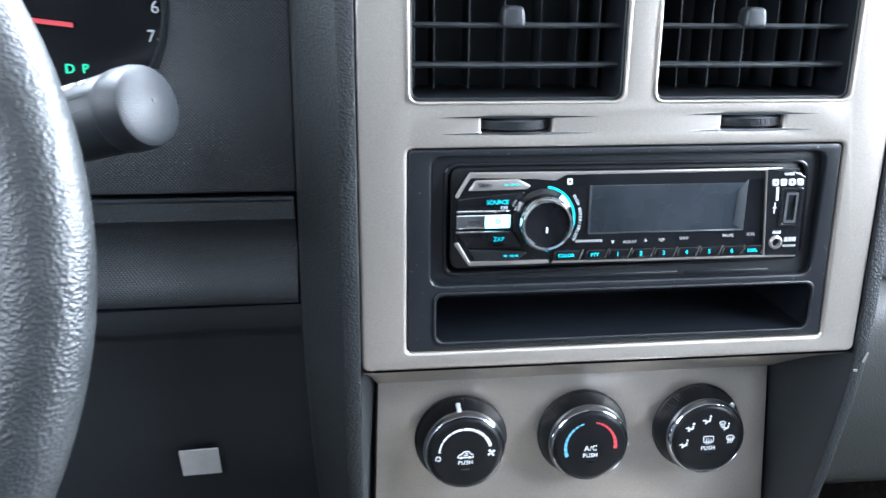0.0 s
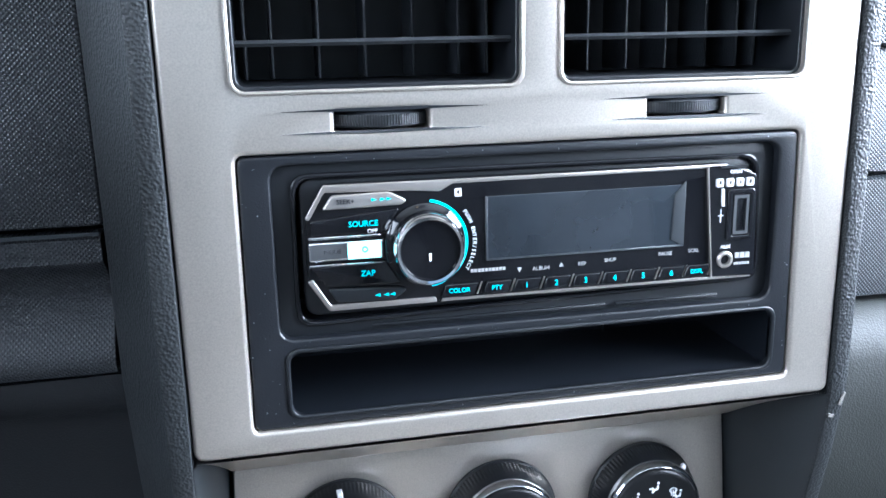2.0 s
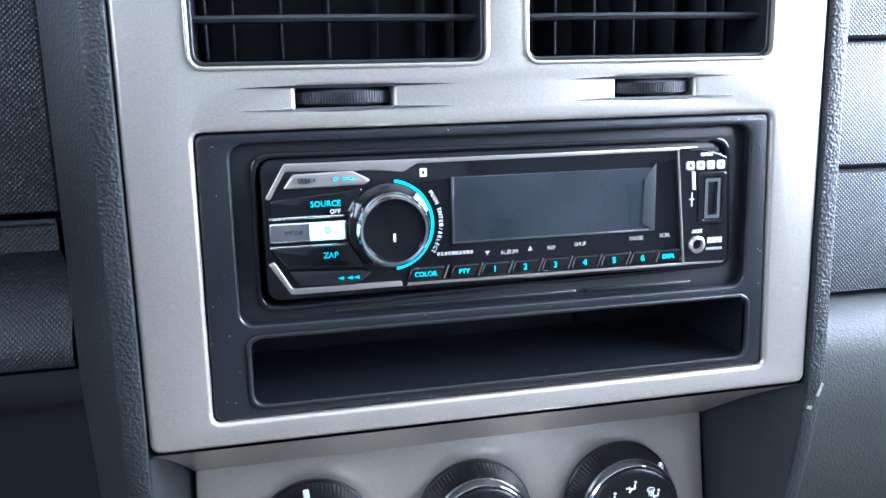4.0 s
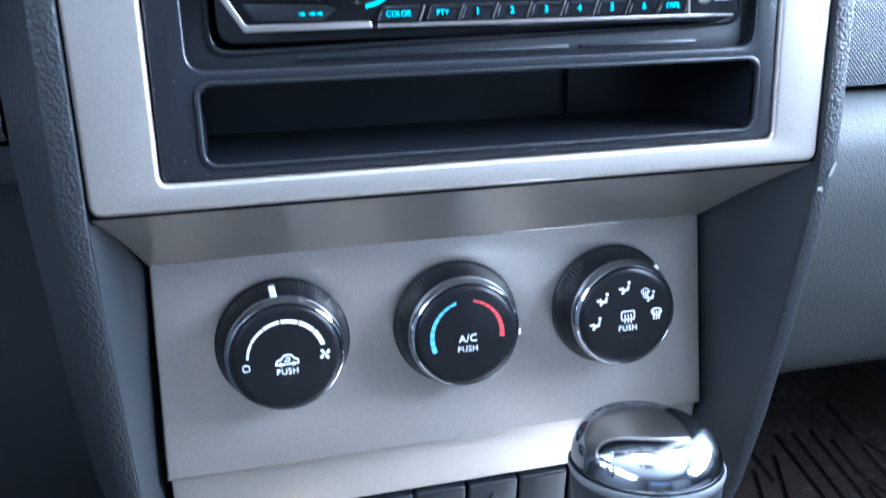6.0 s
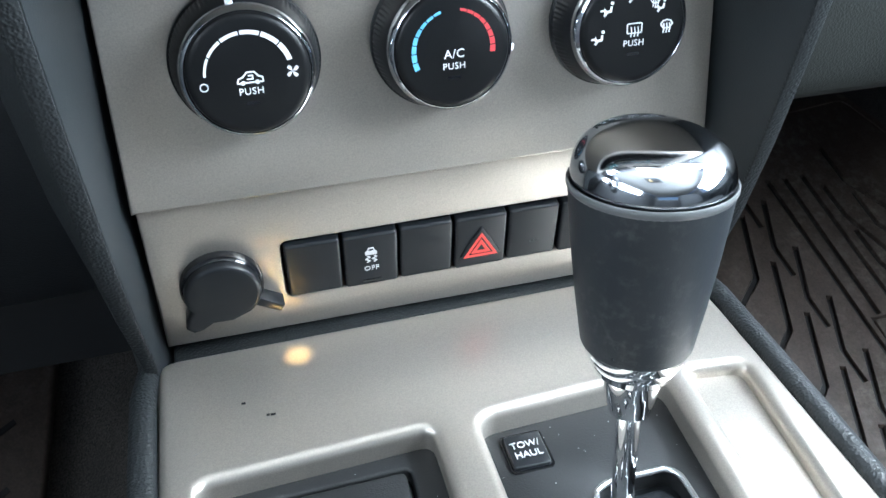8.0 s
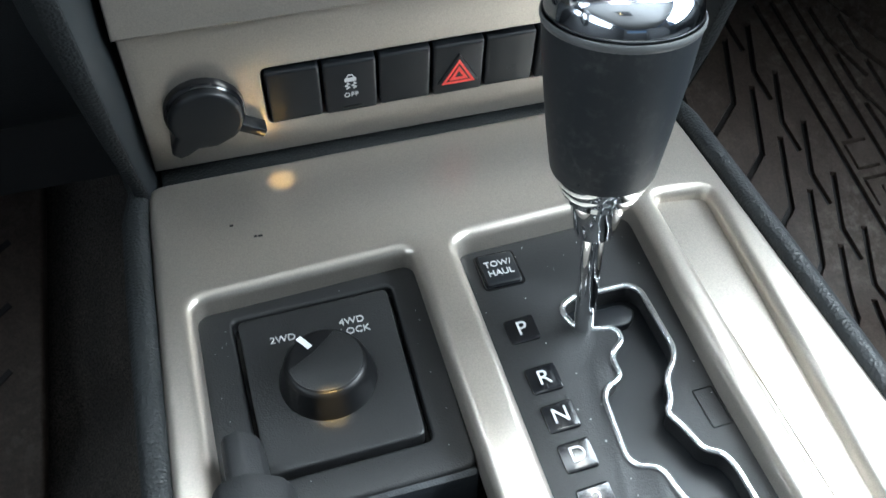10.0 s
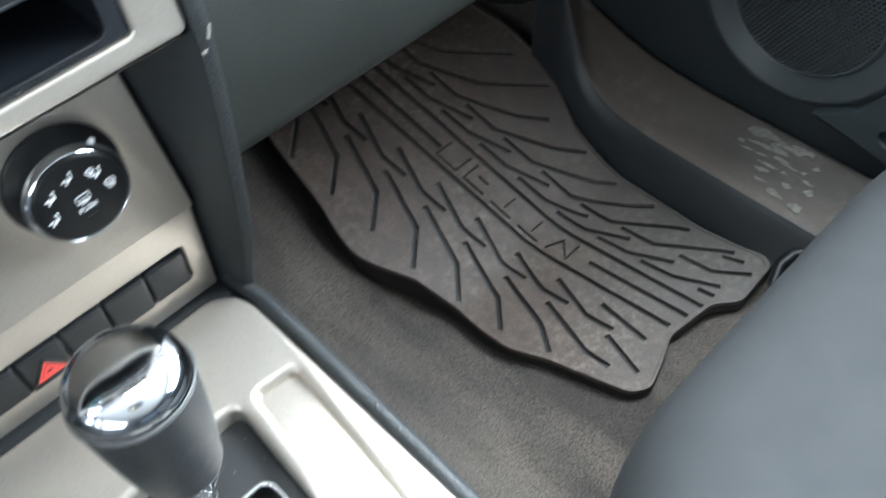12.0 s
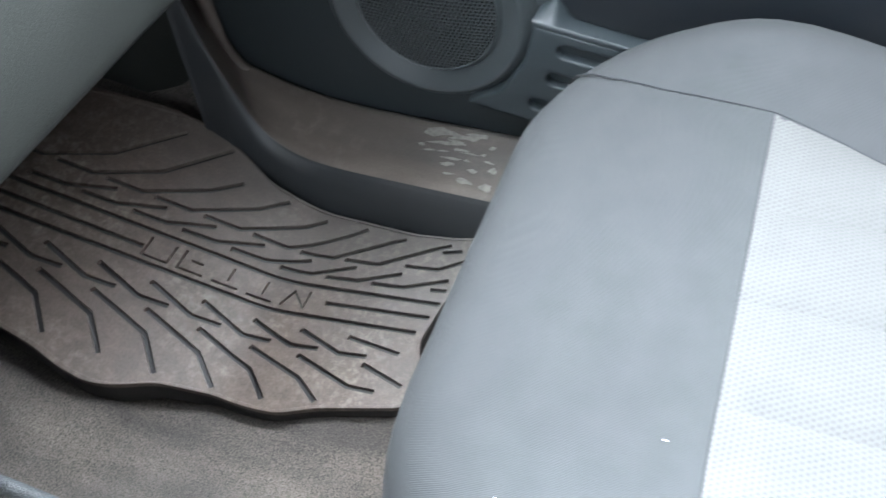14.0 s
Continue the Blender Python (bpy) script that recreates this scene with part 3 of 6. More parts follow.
def air_vent(x0, x1, vanes, bend):
    v = thing("air_vent", ((x0 + x1) / 2, 0.03, 0.63), "black louvred air vent in the silver bezel", "air vent", "dashboard vents")
    y0, y1 = 0.0222, 0.0978
    w = 0.0013
    part("housing", plate(rrect(x0 - 0.001, x1 + 0.001, y0 - 0.001, y1 + 0.001, 0.005), (rrect(x0 + w, x1 - w, y0 + w, y1 - w, 0.003),), -0.055, -0.0022, 0.0006), SMOOTH, v, m=SA)
    part("back", plate(rrect(x0, x1, y0, y1, 0.003), (), -0.058, -0.055), SMOOTH, v, m=SA)
    for k in range(4):
        yy = 0.0375 + 0.0178 * k
        ring = []
        for j in range(13):
            t = j / 12
            xx = x0 + w + (x1 - x0 - 2 * w) * t
            zz = -0.0085 + 0.0035 * math.sin(math.pi * t)
            ring.append([(xx, yy - 0.0009, zz - 0.012), (xx, yy + 0.0009, zz - 0.012), (xx, yy + 0.0011, zz), (xx, yy, zz + 0.0012), (xx, yy - 0.0011, zz)])
        part("slat", loft(ring), SOFT, v, m=SA)
    for xx in vanes:
        part("vane", box(-0.0006, 0.0006, -0.0355, 0.0355, -0.010, 0.011, 0.0004, 1), SOFT, v, m=SA @ T(xx, 0.06, -0.0405) @ pose(0, 0, 0, 0, bend, 0))
    cx = (x0 + x1) / 2 - 0.003
    tab = plate(round_poly([(-0.0055, -0.0015), (0.0055, -0.0015), (0.0046, 0.0080), (-0.0046, 0.0080)], 0.0028), (), -0.006, 0.004, 0.0018, 3)
    part("slider_tab", tab, GRIP, v, "grey slider tab", m=SA @ T(cx, 0.0560, -0.004))
    return v


air_vent(-0.1055, -0.0060, (-0.1010, -0.0915, -0.0745, -0.0573, -0.0392, -0.0216, -0.0105), 0)
air_vent(0.0095, 0.1060, (0.0140, 0.0298, 0.0460, 0.0628, 0.0802, 0.0940, 0.1020), 3)


def thumbwheel(x0, x1, y):
    t = thing("thumbwheel", ((x0 + x1) / 2, 0.005, 0.62), "ribbed black vent thumbwheel in a silver slot", "thumbwheel", "vent thumbwheels")
    c = (x0 + x1) / 2
    part("wheel", moved(lathe([(0.0002, -0.0031), (0.0195, -0.0028), (0.0208, -0.0020), (0.0211, -0.0012), (0.0211, 0.0012), (0.0208, 0.0020), (0.0195, 0.0028), (0.0002, 0.0031)], 64), pose(0, 0, 0, 90, 0, 0) @ T(0, 0, 0)), SMOOTH, t,
         m=SA @ T(c, y, -0.0192))
    for k in range(37):
        a = radians(-48 + 96 * k / 36)
        part("rib", box(-0.0002, 0.0002, -0.0019, 0.0019, -0.0003, 0.0003), SOFT, t, m=SA @ T(c + 0.0212 * math.sin(a), y, -0.0192 + 0.0212 * math.cos(a)) @ pose(0, 0, 0, 0, math.degrees(a), 0))
    part("pocket", box(x0 - 0.001, x1 + 0.001, y - 0.0045, y + 0.0045, -0.030, -0.029), GLOSS, t, m=SA)


thumbwheel(-0.0720, -0.0398, 0.0110)
thumbwheel(0.0435, 0.0737, 0.0116)


# ---- radio kit ----
def radio_surround():
    k = thing("radio_surround", (0, 0.02, 0.51), "black plastic radio mounting frame with an empty pocket", "radio frame")
    holes = [rrect(-0.0955, 0.0995, -0.0670, -0.0035, 0.005), rrect(-0.0938, 0.1020, -0.0972, -0.0710, 0.004)]
    part("frame", plate(round_poly([(-0.1063, 0.0000), (0.1069, 0.0005), (0.1091, -0.1005), (-0.1069, -0.1010)], 0.003), holes, -0.012, -0.0012, 0.0012, 3), KIT, k, "grained black frame", m=SA)
    # stepped recess round the radio
    part("recess", plate(rrect(-0.0965, 0.1005, -0.068, -0.0025, 0.005), (round_poly([(-0.0875, -0.0085), (0.0910, -0.0092), (0.0940, -0.0580), (-0.0880, -0.0620)], 0.006),), -0.013, -0.0052, 0.0015, 3), SMOOTH, k, m=SA)
    part("lip", plate(round_poly([(-0.0892, -0.0070), (0.0928, -0.0078), (0.0958, -0.0595), (-0.0896, -0.0637)], 0.007), (round_poly([(-0.0872, -0.0090), (0.0908, -0.0096), (0.0938, -0.0576), (-0.0876, -0.0617)], 0.006),), -0.007, -0.0040, 0.0008), GLOSS, k, m=SA)
    for x0, x1 in ((-0.062, 0.030), (0.034, 0.078)):
        part("rib", box(x0, x1, -0.0655, -0.0640, -0.0055, -0.0040, 0.0005), SMOOTH, k, m=SA)
    # pocket
    d = 0.062
    part("pocket_rim", plate(rrect(-0.0945, 0.1027, -0.0980, -0.0702, 0.005), (rrect(-0.0928, 0.1010, -0.0963, -0.0719, 0.004),), -0.004, -0.0004, 0.0007), SMOOTH, k, m=SA)
    x0, x1, y0, y1 = -0.0928, 0.1010, -0.0963, -0.0719
    pk = part("pocket", box(x0, x1, y0, y1, -d - 0.002, -d), CUBBY, k, "glossy black empty pocket", m=SA)
    for wl in (box(x0 - 0.002, x0, y0, y1, -d, -0.002), box(x1, x1 + 0.002, y0, y1, -d, -0.002), box(x0, x1, y1, y1 + 0.002, -d, -0.002), box(x0, x1, y0 - 0.002, y0, -d, -0.002)):
        part("pocket_wall", wl, CUBBY, pk, m=SA)
    part("divider", box(0.052, 0.0526, y0, y1, -d, -d + 0.004), SMOOTH, k, m=SA)


radio_surround()


def dust(name, owner, m, x0, x1, y0, y1, holes, n, seed):
    """Pale dust specks on a dark face."""
    random.seed(seed)
    bms = []
    while len(bms) < n:
        x, y, s = random.uniform(x0, x1), random.uniform(y0, y1), random.uniform(0.00005, 0.00017)
        if any(a < x < b and c < y < d for a, b, c, d in holes):
            continue
        bms.append(moved(box(-s, s, -s * 0.8, s * 0.8, 0, 0.0001), T(x, y, 0) @ pose(0, 0, 0, 0, 0, random.uniform(0, 90))))
    return tagged(part(name, join(*bms), FLUFF, owner, "pale dust specks", 0, m), kind="stuff")


def bar_text(x, y, w, h, n, mat, name, parent, m, gap=0.25):
    """Unreadable or withheld writing, as plain bars."""
    s = w / n
    bms = [box(x + i * s, x + i * s + s * (1 - gap), y - h / 2, y + h / 2, 0, 0.0003) for i in range(n)]
    return part(name, join(*bms), mat, parent, m=m)


def car_radio():
    r = thing("car_radio", (0, 0.02, 0.548), "black single-slot car stereo with cyan lit keys", "car stereo")
    m = SA @ T(0.0006, 0, 0) @ Matrix.Diagonal((0.983, 1, 1, 1))
    z = 0.001
    outline = round_poly([(-0.0795, -0.0108), (0.0770, -0.0108), (0.0890, -0.0140), (0.0908, -0.0555), (0.0860, -0.0580), (-0.0795, -0.0560), (-0.0870, -0.0450), (-0.0865, -0.0220)], 0.003)
    part("chassis", plate(rrect(-0.0880, 0.0908, -0.0600, -0.0090, 0.005), (), -0.11, -0.006, 0.001), SMOOTH, r, m=m)
    part("faceplate", plate(outline, (), -0.006, z, 0.0012, 3), PIANO, r, "glossy black faceplate", m=m)
    # gunmetal side frame
    left = round_poly([(-0.0868, -0.0222), (-0.0798, -0.0106), (-0.0300, -0.0108), (-0.0380, -0.0150), (-0.0500, -0.0140), (-0.0795, -0.0132), (-0.0852, -0.0228)], 0.0008)
    low = round_poly([(-0.0870, -0.0450), (-0.0797, -0.0562), (-0.0395, -0.0560), (-0.0400, -0.0540), (-0.0790, -0.0540), (-0.0850, -0.0440)], 0.0008)
    for pts in (left, low):
        part("trim", plate(pts, (), z - 0.001, z + 0.0008, 0.0004), GUN, r, "gunmetal trim", m=m)
    part("top_strip", plate([(-0.0300, -0.0108), (0.0765, -0.0108), (0.0765, -0.0120), (-0.0330, -0.0124)], (), z - 0.001, z + 0.0007, 0.0003), GUN, r, m=m)
    part("bottom_strip", plate([(-0.0380, -0.0560), (0.0890, -0.0562), (0.0900, -0.0552), (-0.0375, -0.0549)], (), z - 0.001, z + 0.0006, 0.0002), GUN, r, m=m)
    seek = plate(round_poly([(-0.0806, -0.0192), (-0.0771, -0.0142), (-0.0563, -0.0138), (-0.0500, -0.0172), (-0.0520, -0.0188)], 0.001), (), z, z + 0.0016, 0.0006)
    part("seek_key", seek, GUN, r, "gunmetal seek key", m=m)
    seek2 = plate(round_poly([(-0.0800, -0.0478), (-0.0765, -0.0530), (-0.0560, -0.0536), (-0.0508, -0.0500), (-0.0540, -0.0488)], 0.001), (), z, z + 0.0016, 0.0006)
    part("seek_key", seek2, SMOOTH, r, m=m)
    part("source_key", plate(round_poly([(-0.0850, -0.0230), (-0.0530, -0.0200), (-0.0570, -0.0290), (-0.0855, -0.0285)], 0.001), (), z, z + 0.0012, 0.0005), PIANO, r, m=m)
    part("zap_key", plate(round_poly([(-0.0855, -0.0398), (-0.0585, -0.0385), (-0.0530, -0.0475), (-0.0800, -0.0470)], 0.001), (), z, z + 0.0012, 0.0005), PIANO, r, m=m)
    for y in (-0.0292, -0.0392):
        part("chrome_line", box(-0.0860, -0.0595, y - 0.0005, y + 0.0005, z, z + 0.0014, 0.0003, 1), CHROME, r, m=m)
    part("mode_key", plate(rrect(-0.0860, -0.0590, -0.0375, -0.0307, 0.0008), (), z, z + 0.0018, 0.0006), CHROME, r, "chrome mode key", m=m)
    part("search_key", plate(rrect(-0.0722, -0.0600, -0.0372, -0.0310, 0.0008), (), z, z + 0.0022, 0.0005), GLOW, r, "glowing cyan-white search key", m=m)
    part("search_mark", plate(circle(-0.0660, -0.0338, 0.0011, 16), (circle(-0.0660, -0.0338, 0.0007, 16),), z + 0.0022, z + 0.0025), SMOOTH, r, m=m)
    # rotary knob
    kc = m @ T(-0.0437, -0.0338, z)
    kn = part("volume_knob", lathe([(0.0150, 0), (0.0150, 0.0012), (0.0138, 0.0024), (0.0128, 0.0028), (0.0124, 0.0100), (0.0118, 0.0112), (0.0108, 0.0112), (0.0104, 0.0102), (0.0040, 0.0098), (0.0002, 0.0097)], 56), PIANO, r, "glossy black rotary knob", m=kc)
    part("ring", lathe([(0.0125, 0.0065), (0.0130, 0.0075), (0.0128, 0.0100), (0.0119, 0.0114), (0.0110, 0.0112), (0.0106, 0.0104), (0.0112, 0.0090)], 56, False), CHROME, kn, "chrome ring", m=kc)
    part("pointer", box(-0.0004, 0.0004, -0.0040, -0.0012, 0.0101, 0.0104), PRINT, kn, m=kc)
    arc = circle(-0.0437, -0.0338, 0.0163, 28, -82, 82) + circle(-0.0437, -0.0338, 0.0153, 28, 82, -82)
    part("light_arc", plate(arc, (), z, z + 0.0005), CYAN, r, "cyan light arc", m=m)
    for i, ch in enumerate("PUSH ENTER/SELECT"):
        if ch != " ":
            a = radians(36 - 4.3 * i)
            part("lettering", lettering(ch, 0.0020), PRINT, r, m=m @ T(-0.0437 + 0.0188 * math.cos(a), -0.0338 + 0.0188 * math.sin(a), z + 0.0003) @ pose(0, 0, 0, 0, 0, math.degrees(a) - 90))
    # display
    dx0, dx1, dy0, dy1 = -0.0208, 0.0594, -0.0418, -0.0178
    part("display", plate(rrect(dx0, dx1, dy0, dy1, 0.0008), (), z - 0.001, z + 0.0004, 0.0002), SCREEN, r, "dark grey unlit display", m=m)
    part("display_edge", join(box(dx0, dx0 + 0.0009, dy0, dy1, z, z + 0.0008, 0.0002, 1), box(dx0, dx1, dy0, dy0 + 0.0007, z, z + 0.0007, 0.0002, 1)), SMOKE, r, m=m)
    part("display_edge", plate([(dx1 - 0.0055, dy0 + 0.003), (dx1, dy0), (dx1, dy1 + 0.0015), (dx1 - 0.0045, dy1 - 0.0035)], (), z, z + 0.0008, 0.0003), SMOKE, r, m=m)
    # key row
    tilt = 0.0018  # lean of the keys
    xs = [(-0.0382, -0.0255, "COLOR"), (-0.0222, -0.0125, "PTY")] + [(-0.0105 + 0.01185 * i, -0.0008 + 0.01185 * i, str(i + 1)) for i in range(6)] + [(0.0598, 0.0692, "DSPL")]
    for a, b, t in xs:
        key = part("key", plate(round_poly([(a, -0.0543), (b, -0.0543), (b + tilt, -0.0496), (a + tilt, -0.0496)], 0.0006), (), z, z + 0.0014, 0.0005), PIANO, r, "black key with cyan lit mark", m=m)
        part("mark", lettering(t, 0.0031 if len(t) == 1 else 0.0024), CYAN, key, m=m @ T((a + b + tilt) / 2 - 0.0003, -0.0520, z + 0.0017))
        part("slash", plate([(b + 0.0012, -0.0543), (b + 0.0017, -0.0543), (b + 0.0035, -0.0496), (b + 0.0030, -0.0496)], (), z, z + 0.0004), GUN, key, m=m)
    for t, x, y, s, mt in (("SOURCE", -0.0662, -0.0247, 0.0028, CYAN), ("OFF", -0.0630, -0.0275, 0.0021, PRINT), ("ZAP", -0.0652, -0.0428, 0.0029, CYAN), ("SEEK+", -0.0722, -0.0165, 0.0024, SMOOTH),
                           ("MODE", -0.0776, -0.0341, 0.0022, SMOOTH), ("ALBUM", 0.0010, -0.0463, 0.0021, DIM), ("REP", 0.0175, -0.0458, 0.0020, DIM), ("SHUF", 0.0290, -0.0452, 0.0020, DIM),
                           ("PAUSE", 0.0520, -0.0444, 0.0020, DIM), ("SCRL", 0.0640, -0.0440, 0.0020, DIM), ("OPEN", 0.0800, -0.0138, 0.0019, PRINT), ("AUX", 0.0772, -0.0432, 0.0021, PRINT)):
        part("lettering", lettering(t, s), mt, r, m=m @ T(x, y, z + (0.0019 if t in ("SEEK+", "MODE", "SOURCE", "ZAP", "OFF") else 0.0012 if t in ("OPEN", "AUX") else 0.0003)))
    for x, y, d in ((-0.0075, -0.0462, -1), (0.0092, -0.0455, 1)):
        part("arrow", plate([(x - 0.0009, y - 0.0008 * d), (x + 0.0009, y - 0.0008 * d), (x, y + 0.0009 * d)], (), z, z + 0.0003), DIM, r, m=m)
    for x in (-0.0630, -0.0598, -0.0575):
        part("arrow", plate([(x, -0.0157), (x + 0.002, -0.0163), (x, -0.0169)], (), z + 0.0016, z + 0.0019), CYAN, r, m=m)
        part("arrow", plate([(x + 0.002, -0.0506), (x, -0.0512), (x + 0.002, -0.0518)], (), z + 0.0016, z + 0.0019), CYAN, r, m=m)
    bar_text(-0.0265, -0.0453, 0.0138, 0.0012, 10, DIM, "model_mark", r, m @ T(0, 0, z))
    # end cap with maker's plate, USB port and jack
    part("end_cap", plate(round_poly([(0.0685, -0.0112), (0.0770, -0.0108), (0.0893, -0.0152), (0.0908, -0.0556), (0.0722, -0.0552)], 0.001), (), z, z + 0.0008, 0.0004), GLOSS, r, m=m)
    part("cap_line", plate([(0.0678, -0.0114), (0.0684, -0.0114), (0.0722, -0.0552), (0.0716, -0.0552)], (), z, z + 0.0011), GUN, r, m=m)
    part("open_notch", plate(round_poly([(0.0725, -0.0112), (0.0855, -0.0112), (0.0838, -0.0122), (0.0740, -0.0122)], 0.0003), (), z + 0.0006, z + 0.0014), SMOOTH, r, m=m)
    for i in range(4):
        part("maker_plate", plate(rrect(0.0716 + 0.0043 * i, 0.0748 + 0.0043 * i, -0.0195, -0.0162, 0.0008), (rrect(0.0728 + 0.0043 * i, 0.0736 + 0.0043 * i, -0.0186, -0.0171, 0.0003),), z + 0.0006, z + 0.0018, 0.0003), DIM2, r, "bright maker's plate", m=m)
    usb = part("usb_port", plate(rrect(0.0770, 0.0885, -0.0405, -0.0205, 0.0012), (rrect(0.0792, 0.0866, -0.0388, -0.0224, 0.0006),), z, z + 0.0018, 0.0005), GLOSS, r, "open USB socket", m=m)
    part("metal_frame", plate(rrect(0.0797, 0.0862, -0.0383, -0.0229, 0.0005), (rrect(0.0810, 0.0850, -0.0370, -0.0242, 0.0004),), -0.006, z + 0.0016), CHROME, usb, m=m)
    part("tongue", box(0.0812, 0.0828, -0.0372, -0.0240, -0.004, z + 0.0006), PRINT, usb, m=m)
    part("contact", join(*[box(0.0829, 0.0838, -0.0362 + 0.0036 * i, -0.0344 + 0.0036 * i, -0.003, z + 0.0006) for i in range(3)]), GUN, usb, m=m)
    part("back", box(0.0795, 0.0864, -0.0386, -0.0226, -0.005, -0.004), GLOSS, usb, m=m)
    part("port_trim", plate([(0.0742, -0.0202), (0.0752, -0.0202), (0.0757, -0.0270), (0.0747, -0.0270)], (), z, z + 0.0018, 0.0004), PRINT, r, m=m)
    part("usb_mark", join(box(0.0744, 0.0747, -0.0335, -0.0280, z, z + 0.0011), box(0.0735, 0.0756, -0.0308, -0.0305, z, z + 0.0011)), PRINT, r, m=m)
    part("aux_jack", lathe([(0.0034, 0), (0.0034, 0.0016), (0.0028, 0.0021), (0.0021, 0.0021), (0.0019, 0.0012), (0.0019, -0.004)], 28, False), GUN, r, "metal-rimmed headphone jack", m=m @ T(0.0772, -0.0483, z))
    part("jack_hole", lathe([(0.0019, -0.0005), (0.0001, -0.0005)], 20, False), GLOSS, r, m=m @ T(0.0772, -0.0483, z + 0.0008))
    bar_text(0.0818, -0.0470, 0.0066, 0.0022, 3, DIM, "badge", r, m @ T(0, 0, z + 0.0008), 0.15)
    bar_text(0.0815, -0.0503, 0.0070, 0.0010, 6, DIM, "badge", r, m @ T(0, 0, z + 0.0008), 0.3)
    part("badge", plate(rrect(-0.0322, -0.0296, -0.0172, -0.0142, 0.0003), (rrect(-0.0313, -0.0305, -0.0163, -0.0150, 0.0002),), z, z + 0.0003), DIM2, r, m=m)


car_radio()


# ---- climate knobs ----
def airflow_icon(x, y, s):
    """An airflow arrow beside bent strokes."""
    b = [ribbon([(x - 0.2 * s, y - 0.45 * s), (x + 0.05 * s, y - 0.1 * s), (x + 0.4 * s, y - 0.05 * s), (x + 0.45 * s, y + 0.35 * s)], 0.2 * s), circle(x + 0.5 * s, y + 0.62 * s, 0.15 * s, 12)]
    b.append([(x - 0.55 * s, y + 0.12 * s), (x - 0.2 * s, y + 0.12 * s), (x - 0.2 * s, y + 0.28 * s), (x + 0.02 * s, y), (x - 0.2 * s, y - 0.2 * s), (x - 0.2 * s, y - 0.04 * s), (x - 0.55 * s, y - 0.04 * s)])
    return b


